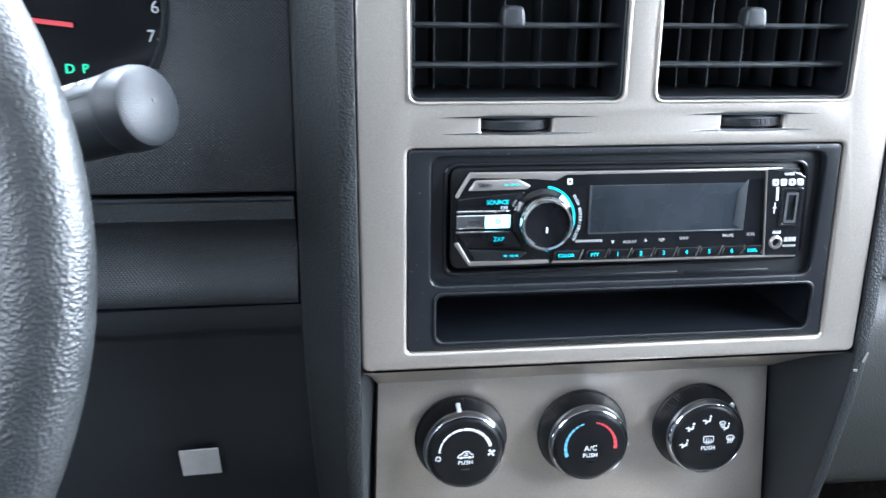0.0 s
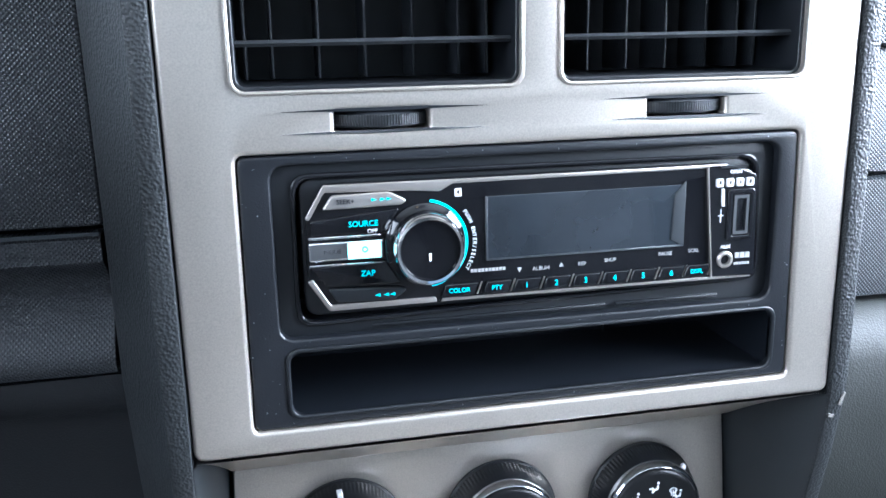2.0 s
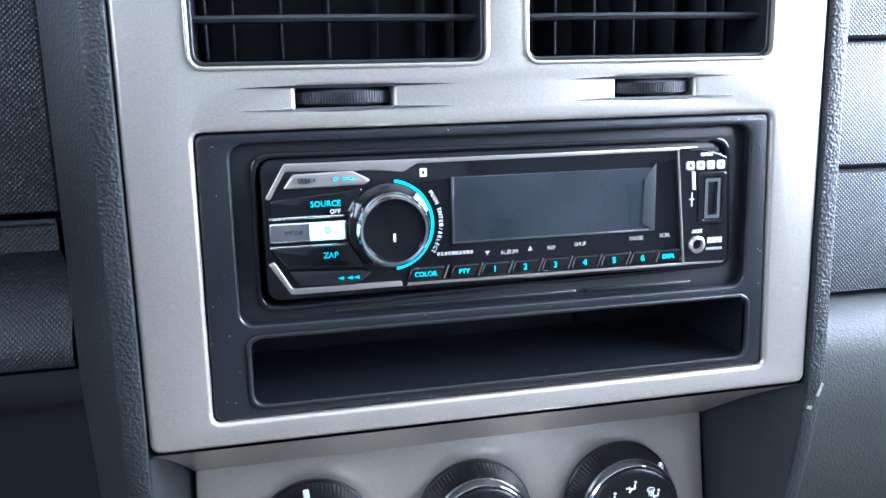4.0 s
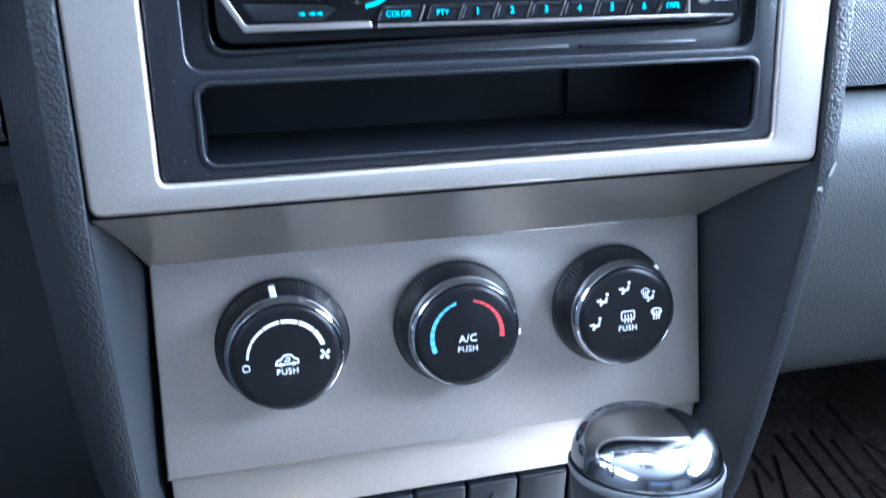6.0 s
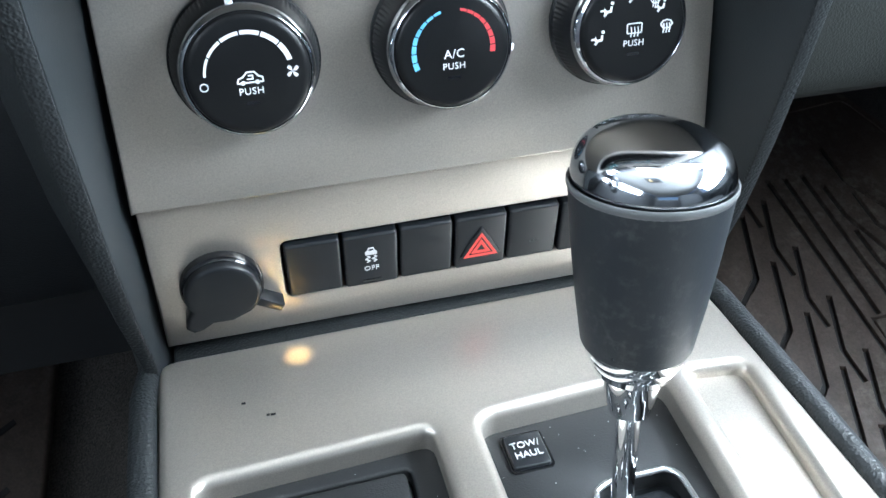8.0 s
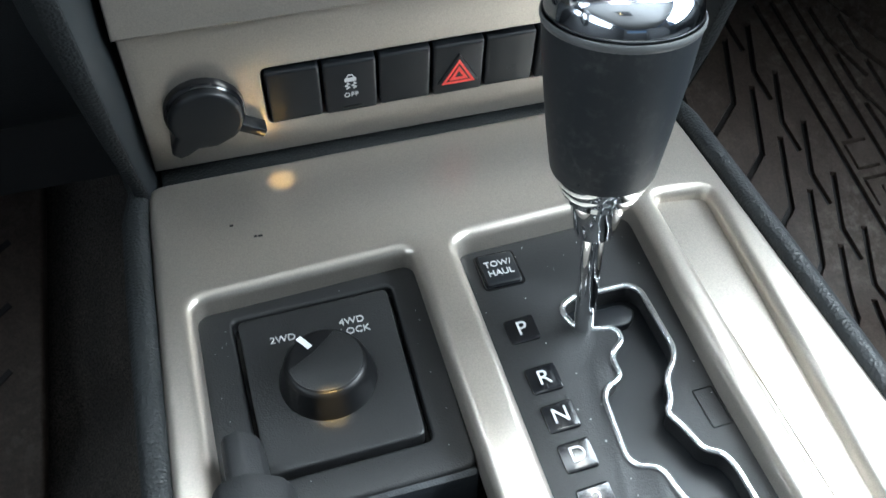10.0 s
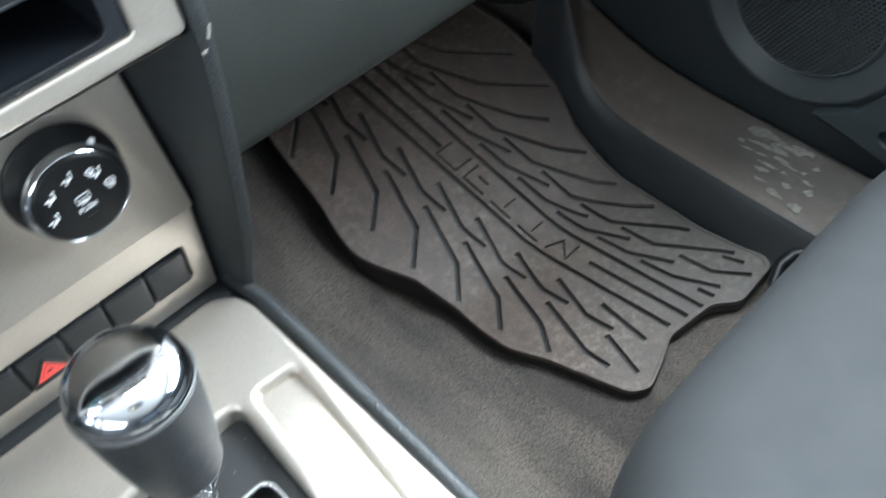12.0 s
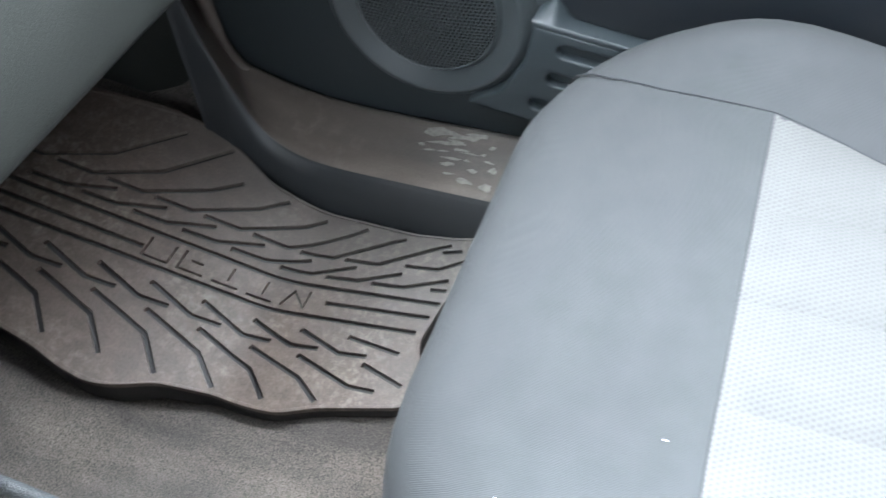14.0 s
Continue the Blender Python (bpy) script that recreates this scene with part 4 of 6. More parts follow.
def climate_knob(cx, kind):
    lab = {"fan": "black rotary fan speed knob with white scale", "heat": "black rotary temperature knob with blue and red scale", "mode": "black rotary airflow knob with white symbols"}[kind]
    k = thing("climate_knob", (cx, 0.044, 0.43), lab, "rotary knob", "climate control knobs")
    m = SC @ T(cx, -0.0370, 0) @ Matrix.Diagonal((1, 1, 0.8, 1))
    n = 176
    rings = []
    for r, z, rib in ((0.0270, 0.0, 0), (0.0270, 0.0020, 0), (0.0264, 0.0030, 1), (0.0246, 0.0135, 1), (0.0234, 0.0160, 0)):
        rings.append([((r - (0.0003 if rib and i % 2 else 0)) * math.cos(2 * math.pi * i / n), (r - (0.0003 if rib and i % 2 else 0)) * math.sin(2 * math.pi * i / n), z) for i in range(n)])
    part("grip", loft(rings), SMOOTH, k, "ribbed black grip", 20, m)
    part("ring", lathe([(0.0232, 0.0155), (0.0236, 0.0168), (0.0233, 0.0192), (0.0225, 0.0213), (0.0217, 0.0220), (0.0211, 0.0213)], 64, False), SCUFFED, k, "chrome ring", m=m)
    f = part("cap", lathe([(0.0215, 0.0185), (0.0212, 0.0220), (0.0204, 0.0231), (0.0186, 0.0236), (0.0002, 0.0237)], 64), KNOB, k, "black push cap", m=m)
    z0, z1 = 0.0236, 0.0239
    ang = {"fan": 97, "heat": -8, "mode": 48}[kind]
    a = radians(ang)
    part("pointer", box(-0.0040, 0.0034, -0.0013, 0.0013, -0.0012, 0.0010, 0.0004, 1), PRINT, k, "white pointer", m=m @ pose(0, 0, 0, 0, 0, ang) @ T(0.0246 if kind == "fan" else 0.0226, 0, 0.0138 if kind == "fan" else 0.0168) @ pose(0, 0, 0, 0, 66 if kind == "fan" else 48, 0))

    ms = m @ Matrix.Diagonal((0.87, 0.87, 1, 1))

    def mark(loops, mat, holes=()):
        bms = [plate(l, (), z0, z1) for l in loops]
        part("mark", join(*bms), mat, f, m=ms)

    def seg(a0, a1, r0, r1):
        return circle(0, 0, r1, 8, a0, a1) + circle(0, 0, r0, 8, a1, a0)
    part("lettering", lettering("PUSH", 0.0039, space=1.1), PRINT, f, m=ms @ T(0, -0.0066 if kind != "mode" else -0.0062, z0 + 0.0002))
    part("slot", box(-0.0028, 0.0028, -0.0006, 0.0006, z0 - 0.0002, z0 + 0.0001), GLOSS, f, m=ms @ T(0, -0.0115 if kind != "mode" else -0.0110, 0))
    if kind == "fan":
        for i in range(6):
            a0 = 176 - 27.2 * i
            e = 0.00045 + 0.00011 * i
            mark([circle(0, 0, 0.0170 + e, 8, a0, a0 - 25) + circle(0, 0, 0.0170 - e - 0.0001, 8, a0 - 25, a0)], PRINT)
        q = circle(-0.0178, -0.0030, 0.0015, 24)
        mark([ribbon(q + [q[0]], 0.0004)], PRINT)
        for q in range(4):
            a = radians(45 + 90 * q)
            c, d = math.cos(a), math.sin(a)
            mark([[(0.0170 + (c * u - d * v) * 0.0013, -0.0004 + (d * u + c * v) * 0.0013) for u, v in ((0.1, 0), (0.9, -0.75), (2.0, -0.7), (2.1, 0.25), (1.1, 0.3))]], PRINT)
        car = [(-0.0050, -0.0030), (-0.0044, -0.0012), (-0.0026, -0.0006), (-0.0010, 0.0012), (0.0020, 0.0012), (0.0034, -0.0006), (0.0050, -0.0012), (0.0050, -0.0030)]
        mark([ribbon(car + [car[0]], 0.0006), ribbon([(-0.0012, -0.0016), (0.0012, -0.0016), (0.0012, -0.0002), (-0.0006, -0.0002)], 0.0005)], PRINT)
        mark([circle(-0.0028, -0.0030, 0.0009, 12), circle(0.0028, -0.0030, 0.0009, 12)], PRINT)
    elif kind == "heat":
        for i in range(8):
            e = 0.0005 + 0.00009 * i
            mark([seg(107 + 12.2 * i, 117.6 + 12.2 * i, 0.0169 - e, 0.0169 + e)], BLUE)
            mark([seg(79 - 11.0 * i, 69.6 - 11.0 * i, 0.0169 - e, 0.0169 + e)], RED)
        part("lettering", lettering("A/C", 0.0052, space=1.05), PRINT, f, m=ms @ T(0.0002, -0.0015, z0 + 0.0002))
    else:
        for x, y in ((-0.0172, -0.0029), (-0.0136, 0.0090), (-0.0022, 0.0138)):
            mark(airflow_icon(x, y, 0.0050), PRINT)
        mark(airflow_icon(0.0112, 0.0082, 0.0044), PRINT)

        def screen(x, y, s):
            fan = [(x - 0.6 * s, y + 0.2 * s), (x - 0.4 * s, y + 0.5 * s), (x, y + 0.6 * s), (x + 0.4 * s, y + 0.5 * s), (x + 0.6 * s, y + 0.2 * s), (x + 0.3 * s, y - 0.15 * s), (x - 0.3 * s, y - 0.15 * s)]
            mark([ribbon(fan + [fan[0]], 0.12 * s)] + [ribbon([(x + d * s, y - 0.6 * s), (x + (d + 0.08) * s, y - 0.2 * s), (x + d * s, y + 0.3 * s)], 0.12 * s) for d in (-0.3, 0, 0.3)], PRINT)
        screen(0.0152, -0.0004, 0.0047)
        screen(0.0090, 0.0108, 0.0036)
        q = rrect(-0.0034, 0.0034, -0.0018, 0.0024, 0.0006)
        mark([ribbon(q + [q[0]], 0.0005)] + [ribbon([(d, -0.0034), (d + 0.0004, -0.0016), (d, 0.0008)], 0.0005) for d in (-0.0016, 0, 0.0016)], PRINT)
    return k


climate_knob(-0.0717, "fan")
climate_knob(0.0008, "heat")
climate_knob(0.0715, "mode")


# ---- switch row and socket ----
def switch_row():
    for i in range(7):
        x0 = -0.0690 + 0.02495 * i
        s = thing("dash_switch", (x0 + 0.012, 0.048, 0.315), ["blank black dashboard switch", "black stability control off switch", "blank black dashboard switch", "black hazard switch with red triangle",
                  "blank black dashboard switch", "blank black dashboard switch", "blank black dashboard switch"][i], "switch", "switch row")
        part("button", plate(rrect(x0 + 0.0007, x0 + 0.0243, -0.0570, -0.0283, 0.0015), (), -0.012, 0.0022 if i % 2 else 0.0016, 0.0014, 3), SMOOTH, s, m=SD)
        cx = x0 + 0.0124
        if i == 1:
            part("lettering", lettering("OFF", 0.0036, space=1.1), DIM2, s, m=SD @ T(cx, -0.0470, 0.0023))
            body = round_poly([(cx - 0.0026, -0.0392), (cx - 0.0026, -0.0374), (cx - 0.0017, -0.0368), (cx - 0.0012, -0.0352), (cx + 0.0012, -0.0352), (cx + 0.0017, -0.0368), (cx + 0.0026, -0.0374), (cx + 0.0026, -0.0392)], 0.0004)
            glass = round_poly([(cx - 0.0013, -0.0371), (cx - 0.0009, -0.0358), (cx + 0.0009, -0.0358), (cx + 0.0013, -0.0371)], 0.0002)
            skid = [plate(ribbon([(cx + d, -0.0398), (cx + d + 0.0009, -0.0406), (cx + d - 0.0007, -0.0416), (cx + d + 0.0009, -0.0426), (cx + d - 0.0003, -0.0434)], 0.0006), (), 0.0021, 0.0024) for d in (-0.0016, 0.0014)]
            part("mark", join(plate(body, (glass,), 0.0021, 0.0024), *skid), DIM2, s, m=SD)
            part("slot", box(cx - 0.0042, cx + 0.0042, -0.0545, -0.0535, 0.0018, 0.0025), GLOSS, s, m=SD)
        if i == 3:
            def tri(h, dy=0.0):
                return [(cx - h, -0.0455 - h * 0.58 + dy), (cx + h, -0.0455 - h * 0.58 + dy), (cx, -0.0455 + h * 1.12 + dy)]
            part("pad", plate(round_poly(tri(0.0100, 0.001), 0.001), (), 0.0, 0.0030, 0.0006), SMOOTH, s, m=SD)
            part("triangle", plate(tri(0.0080), (tri(0.0060),), 0.0029, 0.0033), HAZARD, s, "red hazard triangle", m=SD)
            part("triangle", plate(tri(0.0046), (tri(0.0022),), 0.0029, 0.0033), HAZARD, s, m=SD)
        if i == 4:
            part("mark", join(*[plate(circle(cx + 0.002 * j, -0.0475, 0.0012, 12), (circle(cx + 0.002 * j, -0.0475, 0.0009, 12),), 0.0016, 0.0018) for j in (0, 1)]), SOFT, s, m=SD)


switch_row()


def power_socket():
    s = thing("power_socket", (-0.0955, 0.05, 0.33), "black capped power socket with a pull tab", "power socket")
    m = SD @ T(-0.0955, -0.0425, 0)
    part("ring", lathe([(0.0172, 0.0), (0.0172, 0.0035), (0.0160, 0.0050), (0.0150, 0.0050)], 48, False), GLOSS, s, m=m)
    cap = [(0.0158 * math.cos(radians(a)), 0.0158 * math.sin(radians(a))) for a in range(-50, 208, 8)]
    cap += [(-0.0168, -0.0110), (-0.0178, -0.0165), (-0.0150, -0.0195), (-0.0105, -0.0185), (-0.0060, -0.0155), (0.0020, -0.0158)]
    part("cap", plate(cap, (), 0.0, 0.0090, 0.0022, 3), SMOOTH, s, "matte black rubber cap", m=m)
    part("strap", box(0.0, 0.0130, -0.0022, 0.0022, 0.0, 0.0075, 0.0008), SMOOTH, s, m=m @ T(0.0125, -0.0075, 0) @ pose(0, 0, 0, 0, 0, -32))


power_socket()


# ---- centre console ----
def centre_console():
    c = thing("center_console", (0, -0.1, 0.02), "satin silver centre console with black gear plate", "center console")
    outer = round_poly([(-0.1290, 0.0420), (0.1060, 0.0440), (0.1170, 0.0380), (0.1230, 0.0250), (0.1235, 0.010), (0.1235, -0.36), (-0.129, -0.36)], 0.009, 5)
    bx = round_poly([(-0.1150, -0.0310), (-0.0240, -0.0270), (-0.0260, -0.230), (-0.1105, -0.230)], 0.006)
    gr = round_poly([(-0.0050, -0.0265), (0.0775, -0.0235), (0.0715, -0.120), (0.0690, -0.330), (-0.0085, -0.330)], 0.008)
    sl = round_poly([(0.0880, -0.0255), (0.1130, -0.0285), (0.1045, -0.120), (0.0965, -0.1950), (0.0805, -0.1920)], 0.005)
    part("top_shell", plate(outer, (bx, gr, sl), 0.276, 0.2970, 0.0046, 5), SILVER, c, "satin silver top shell")
    part("slot_floor", plate(round_poly([(0.086, -0.020), (0.115, -0.022), (0.106, -0.125), (0.099, -0.200), (0.078, -0.197)], 0.004), (), 0.282, 0.2900), SILVER, c)
    part("slot_ridge", plate([(0.0872, -0.036), (0.0878, -0.036), (0.0864, -0.190), (0.0858, -0.190)], (), 0.290, 0.2908), SILVER, c)
    # grained side rails and walls
    for x0, x1, s in ((-0.1405, -0.1290, -1), (0.1235, 0.1345, 1)):
        xo, xi = (x0, x1) if s < 0 else (x1, x0)
        rings = []
        for y, k in ((0.058, 0.006), (0.040, 0.0035), (0.020, 0.0), (-0.02, 0.0), (-0.10, 0.0015), (-0.20, 0.004), (-0.36, 0.008)):
            x, w = xo - s * k, xi - s * k * 0.6
            rings.append([(w, y, 0.20), (w, y, 0.2955), (w + s * 0.0012, y, 0.2982), (w + s * 0.004, y, 0.2995), (x - s * 0.004, y, 0.2992), (x - s * 0.001, y, 0.2970), (x, y, 0.2920), (x - s * 0.001, y, 0.20)])
        part("side_rail", loft(rings), GRAIN, c, "grained black side rail", 60)
        rings = []
        for y in (0.09, -0.05, -0.20, -0.36):
            rings.append([(xi, y, 0.22), (xo - s * 0.002, y, 0.22), (xo - s * 0.004, y, 0.10), (xo - s * 0.006, y, -0.02), (xi, y, -0.02)])
        part("side_wall", loft(rings), SOFT, c, "grey plastic side wall")
    part("front_strip", box(-0.1225, 0.1205, 0.0380, 0.0580, 0.270, 0.2935, 0.003), GRAIN, c, "grained black strip below the switches")
    part("rear_lid", box(-0.134, 0.128, -0.42, -0.345, 0.16, 0.31, 0.008), GRAIN, c)
    # gear plate
    gate_l = [(0.0360, -0.0620), (0.0300, -0.0650), (0.0290, -0.0700), (0.0312, -0.0765), (0.0380, -0.0800), (0.0465, -0.0815), (0.0472, -0.0880), (0.0402, -0.0930), (0.0392, -0.0970), (0.0395, -0.1040),
              (0.0320, -0.1070), (0.0290, -0.1115), (0.0268, -0.1360), (0.0290, -0.1403), (0.0370, -0.1430), (0.0388, -0.1535), (0.0402, -0.1580), (0.0440, -0.1602), (0.0455, -0.1700), (0.0490, -0.1900)]
    gate_r = [(0.0640, -0.1900), (0.0632, -0.1730), (0.0630, -0.1510), (0.0610, -0.1440), (0.0550, -0.1410), (0.0522, -0.1300), (0.0490, -0.1232), (0.0530, -0.1190), (0.0558, -0.1090), (0.0620, -0.1030),
              (0.0650, -0.0970), (0.0650, -0.0800), (0.0650, -0.0665), (0.0610, -0.0620)]
    gate = round_poly(gate_l + gate_r, 0.0050, 4)
    part("gear_plate", plate(round_poly([(-0.008, -0.0225), (0.0805, -0.0205), (0.074, -0.120), (0.072, -0.335), (-0.011, -0.335)], 0.006), (gate,), 0.274, 0.2840, 0.0006), PLATE, c, "matte black gear plate")
    rim = [(x, y, 0.2842) for x, y in gate]
    part("gate_rim", tube(rim, 0.0013, 10, True), RIMMETAL, c, "thin chrome rim round the gear gate")
    part("gate_floor", box(0.0, 0.075, -0.30, -0.03, 0.262, 0.2740), SMOOTH, c)
    part("gate_slide", plate(round_poly([(0.0405, -0.0670), (0.0575, -0.0665), (0.0615, -0.0715), (0.0565, -0.0775), (0.0405, -0.0770)], 0.004), (), 0.2740, 0.2785, 0.001), SMOOTH, c)
    tow = part("tow_button", plate(rrect(-0.0078, 0.0078, -0.0085, 0.0085, 0.0015), (), 0, 0.0022, 0.0008), SMOOTH, c, "black square button with white letters", m=T(0.0115, -0.0395, 0.284) @ pose(0, 0, 0, 0, 0, -1))
    part("frame", plate(rrect(-0.0090, 0.0090, -0.0097, 0.0097, 0.002), (rrect(-0.0080, 0.0080, -0.0087, 0.0087, 0.0015),), 0, 0.0008), GLOSS, tow, m=T(0.0115, -0.0395, 0.284))
    for t, dy in (("TOW/", 0.0024), ("HAUL", -0.0026)):
        part("lettering", lettering(t, 0.0044), DIM2, tow, m=T(0.0115, -0.0395 + dy, 0.2864))
    for ch, y in (("P", -0.0725), ("R", -0.0970), ("N", -0.1143), ("D", -0.1310), ("2", -0.1490), ("1", -0.1675)):
        x = 0.0100 + 0.0135 * (-0.07 - y) * 0.2
        tile = part("gear_tile", plate(rrect(-0.0062, 0.0062, -0.0058, 0.0058, 0.0012), (), -0.0006, 0.0012, 0.0005), GLOSS, c, "glossy black tile with a white gear letter", m=T(x, y, 0.2842) @ pose(0, 0, 0, 4, -6, 0))
        part("letter", lettering(ch, 0.0088), DIM2, tile, m=T(x, y, 0.2857) @ pose(0, 0, 0, 4, -6, 0))
    part("lock_cover", plate(rrect(-0.0042, 0.0042, -0.0085, 0.0085, 0.0008), (rrect(-0.0038, 0.0038, -0.0081, 0.0081, 0.0006),), 0, 0.0005), GLOSS, c, m=T(0.0665, -0.1258, 0.284) @ pose(0, 0, 0, 0, 0, 1))
    # box with drive selector
    part("box_insert", plate(round_poly([(-0.1188, -0.0285), (-0.0222, -0.0250), (-0.0250, -0.1250), (-0.1165, -0.1255)], 0.006), (round_poly([(-0.1018, -0.0364), (-0.0354, -0.0354), (-0.0377, -0.1106), (-0.0996, -0.1116)], 0.003),), 0.270, 0.2855, 0.0016, 3), PLATE, c, "dark grey insert")
    part("insert_wall", box(-0.116, -0.025, -0.128, -0.122, 0.22, 0.284, 0.003), SOFT, c)
    part("tray_floor", box(-0.118, -0.024, -0.24, -0.122, 0.225, 0.235, 0.002), SMOOTH, c)
    part("insert_floor", box(-0.104, -0.034, -0.113, -0.034, 0.272, 0.2790), GLOSS, c)
    # fine scratches and dust
    random.seed(23)
    for i in range(7):
        x, y, a, w = -0.118 + 0.20 * random.random(), -0.020 + 0.052 * random.random(), math.degrees(0.9 * random.random() - 0.2), 0.0015 + 0.003 * random.random()
        part("scratch", box(-w, w, -0.00005, 0.00005, 0, 0.00010), SCRATCH, c, m=T(x, y, 0.2970) @ pose(0, 0, 0, 0, 0, a))
    for i in range(26):
        x, y = (-0.120 + 0.24 * random.random(), -0.022 + 0.058 * random.random()) if i % 2 else (0.000 + 0.03 * random.random(), -0.18 + 0.15 * random.random())
        w = 0.00015 + 0.00015 * random.random()
        part("dust_speck", box(-w, w, -w, w, 0, w), SCRATCH, c, m=T(x, y, 0.2969 if i % 2 else 0.2840))
    # flecks of dirt
    part("fleck", join(*[box(x - w, x + w, y - 0.0004, y + 0.0004, 0.2968, 0.2974) for x, y, w in ((-0.0945, 0.0060, 0.0008), (-0.0855, -0.0030, 0.0006), (-0.0835, -0.0032, 0.0010))]), SMOOTH, c)
    return c


centre_console()


def drive_selector():
    d = thing("drive_selector", (-0.069, -0.073, 0.279), "black rotary drive selector on a square plate", "rotary selector")
    part("plate", plate(round_poly([(-0.0995, -0.0385), (-0.0376, -0.0375), (-0.0398, -0.1085), (-0.0975, -0.1095)], 0.003), (), 0.279, 0.2868, 0.001, 3), PLATE, d, "matte black square plate")
    m = T(-0.0692, -0.0750, 0.2868)
    kn = part("knob", lathe([(0.0186, 0), (0.0185, 0.0010), (0.0180, 0.0022), (0.0160, 0.0092), (0.0152, 0.0108), (0.0140, 0.0117), (0.0130, 0.0119), (0.0002, 0.0119)], 64), KNOB, d, "black rotary knob", m=m)
    part("pointer", box(-0.0011, 0.0011, -0.0032, 0.0032, 0, 0.0005), PRINT, kn, "white pointer", m=m @ pose(0, 0, 0, 0, 0, 33) @ T(0, 0.0115, 0.0121))
    face_edge = circle(0, 0, 0.0140, 30, 185, 425)
    part("face_disc", plate(face_edge + [(-0.0030, 0.0052)], (), 0.0110, 0.0122, 0.0003), PLATE, kn, "grey knob face", m=m)
    for t, x, y in (("2WD", -0.0830, -0.0520), ("4WD", -0.0550, -0.0505), ("LOCK", -0.0545, -0.0555)):
        part("lettering", lettering(t, 0.0045), DIM2, d, m=T(x, y, 0.2870) @ pose(0, 0, 0, 0, 0, -1))


drive_selector()


def gear_lever():
    g = thing("gear_lever", (0.033, -0.081, 0.276), "chrome-topped automatic gear lever with black grip", "gear lever")
    base, top = Vector((0.0325, -0.0805, 0.276)), Vector((0.0366, -0.0608, 0.4181))
    m = axis_frame(base, top)
    h = (top - base).length
    q = h - 0.0568
    foot, neck = Vector((0.0352, -0.0778, 0.272)), m @ Vector((0, 0, q - 0.024))
    part("shaft", lathe([(0.0041, 0.0), (0.0041, (neck - foot).length)], 32), CHROME, g, "chrome shaft", m=axis_frame(foot, neck))
    part("cone", lathe([(0.0040, q - 0.0275), (0.0068, q - 0.0275), (0.0072, q - 0.0270), (0.0108, q - 0.0105), (0.0090, q - 0.0100)], 48), CHROME, g, "tapered chrome sleeve", m=m)
    part("collar", lathe([(0.0100, q - 0.0112), (0.0122, q - 0.0110), (0.0127, q - 0.0104), (0.0129, q - 0.0078), (0.0142, q - 0.0074), (0.0146, q - 0.0068), (0.0148, q - 0.0042), (0.0160, q - 0.0038), (0.0165, q - 0.0030), (0.0172, q - 0.0004), (0.0174, q + 0.001), (0.010, q + 0.001)], 64), CHROME, g, "stepped chrome collar", 30, m=m)
    part("grip", lathe([(0.0100, q), (0.0176, q + 0.0006), (0.0182, q + 0.0020), (0.0206, q + 0.018), (0.0228, q + 0.036), (0.0244, h - 0.004), (0.0248, h - 0.001), (0.0240, h)], 64), GRIP, g, "black rubber grip", m=m)
    part("rim", lathe([(0.0225, h - 0.0030), (0.0246, h - 0.0020), (0.0252, h - 0.0004), (0.0252, h + 0.0006), (0.0250, h + 0.0010), (0.0246, h + 0.0010), (0.0244, h + 0.0006), (0.0243, h - 0.0010), (0.0225, h - 0.0012)], 72), LIP, g, "raised rubber lip", 60, m)
    rings = []
    n, R, H, e = 72, 0.0242, 0.0148, 2.9
    for k in range(25):
        a = math.pi / 2 * k / 24
        r, z = R * math.cos(a) ** (2 / e), H * math.sin(a) ** (2 / e)
        r = max(r, 0.0002)
        rings.append([(r * math.cos(2 * math.pi * i / n), r * math.sin(2 * math.pi * i / n), h + 0.0006 + z * (1 + 0.20 * r * math.sin(2 * math.pi * i / n) / R)) for i in range(n)])
    part("cap", loft(rings), SCUFFED, g, "polished chrome cap", 180, m)
    mt = m @ T(-0.0028, 0.0115, h + 0.0143) @ pose(0, 0, 0, -8, -1, 6)
    el = [(0.0112 * math.cos(radians(a)), 0.0046 * math.sin(radians(a))) for a in range(0, 360, 12)]
    badge = part("badge", plate(el, (), -0.0015, 0.0003, 0.0002), GLOSS, g, "dark oval badge", m=mt)
    for i in range(4):
        part("badge_mark", box(-0.008 + 0.004 * i, -0.0055 + 0.004 * i, -0.0012 + 0.0009 * (i % 2), 0.0002 + 0.0009 * (i % 2), 0.0003, 0.0005), DIM, badge, m=mt)
    random.seed(11)
    for i in range(9):
        a, z = radians(200 + 130 * random.random()), q + 0.004 + 0.048 * random.random() ** 1.6
        r = 0.0182 + 0.0064 * (z - q) / 0.0568 + 0.0002
        w = 0.0002 + 0.0004 * random.random()
        part("speck", box(-0.0002, 0.0002, -w, w, -w * (1 + 3 * random.random()), w), SOFT, g, m=m @ pose(0, 0, 0, 0, 0, math.degrees(a)) @ T(r, 0, z))


gear_lever()


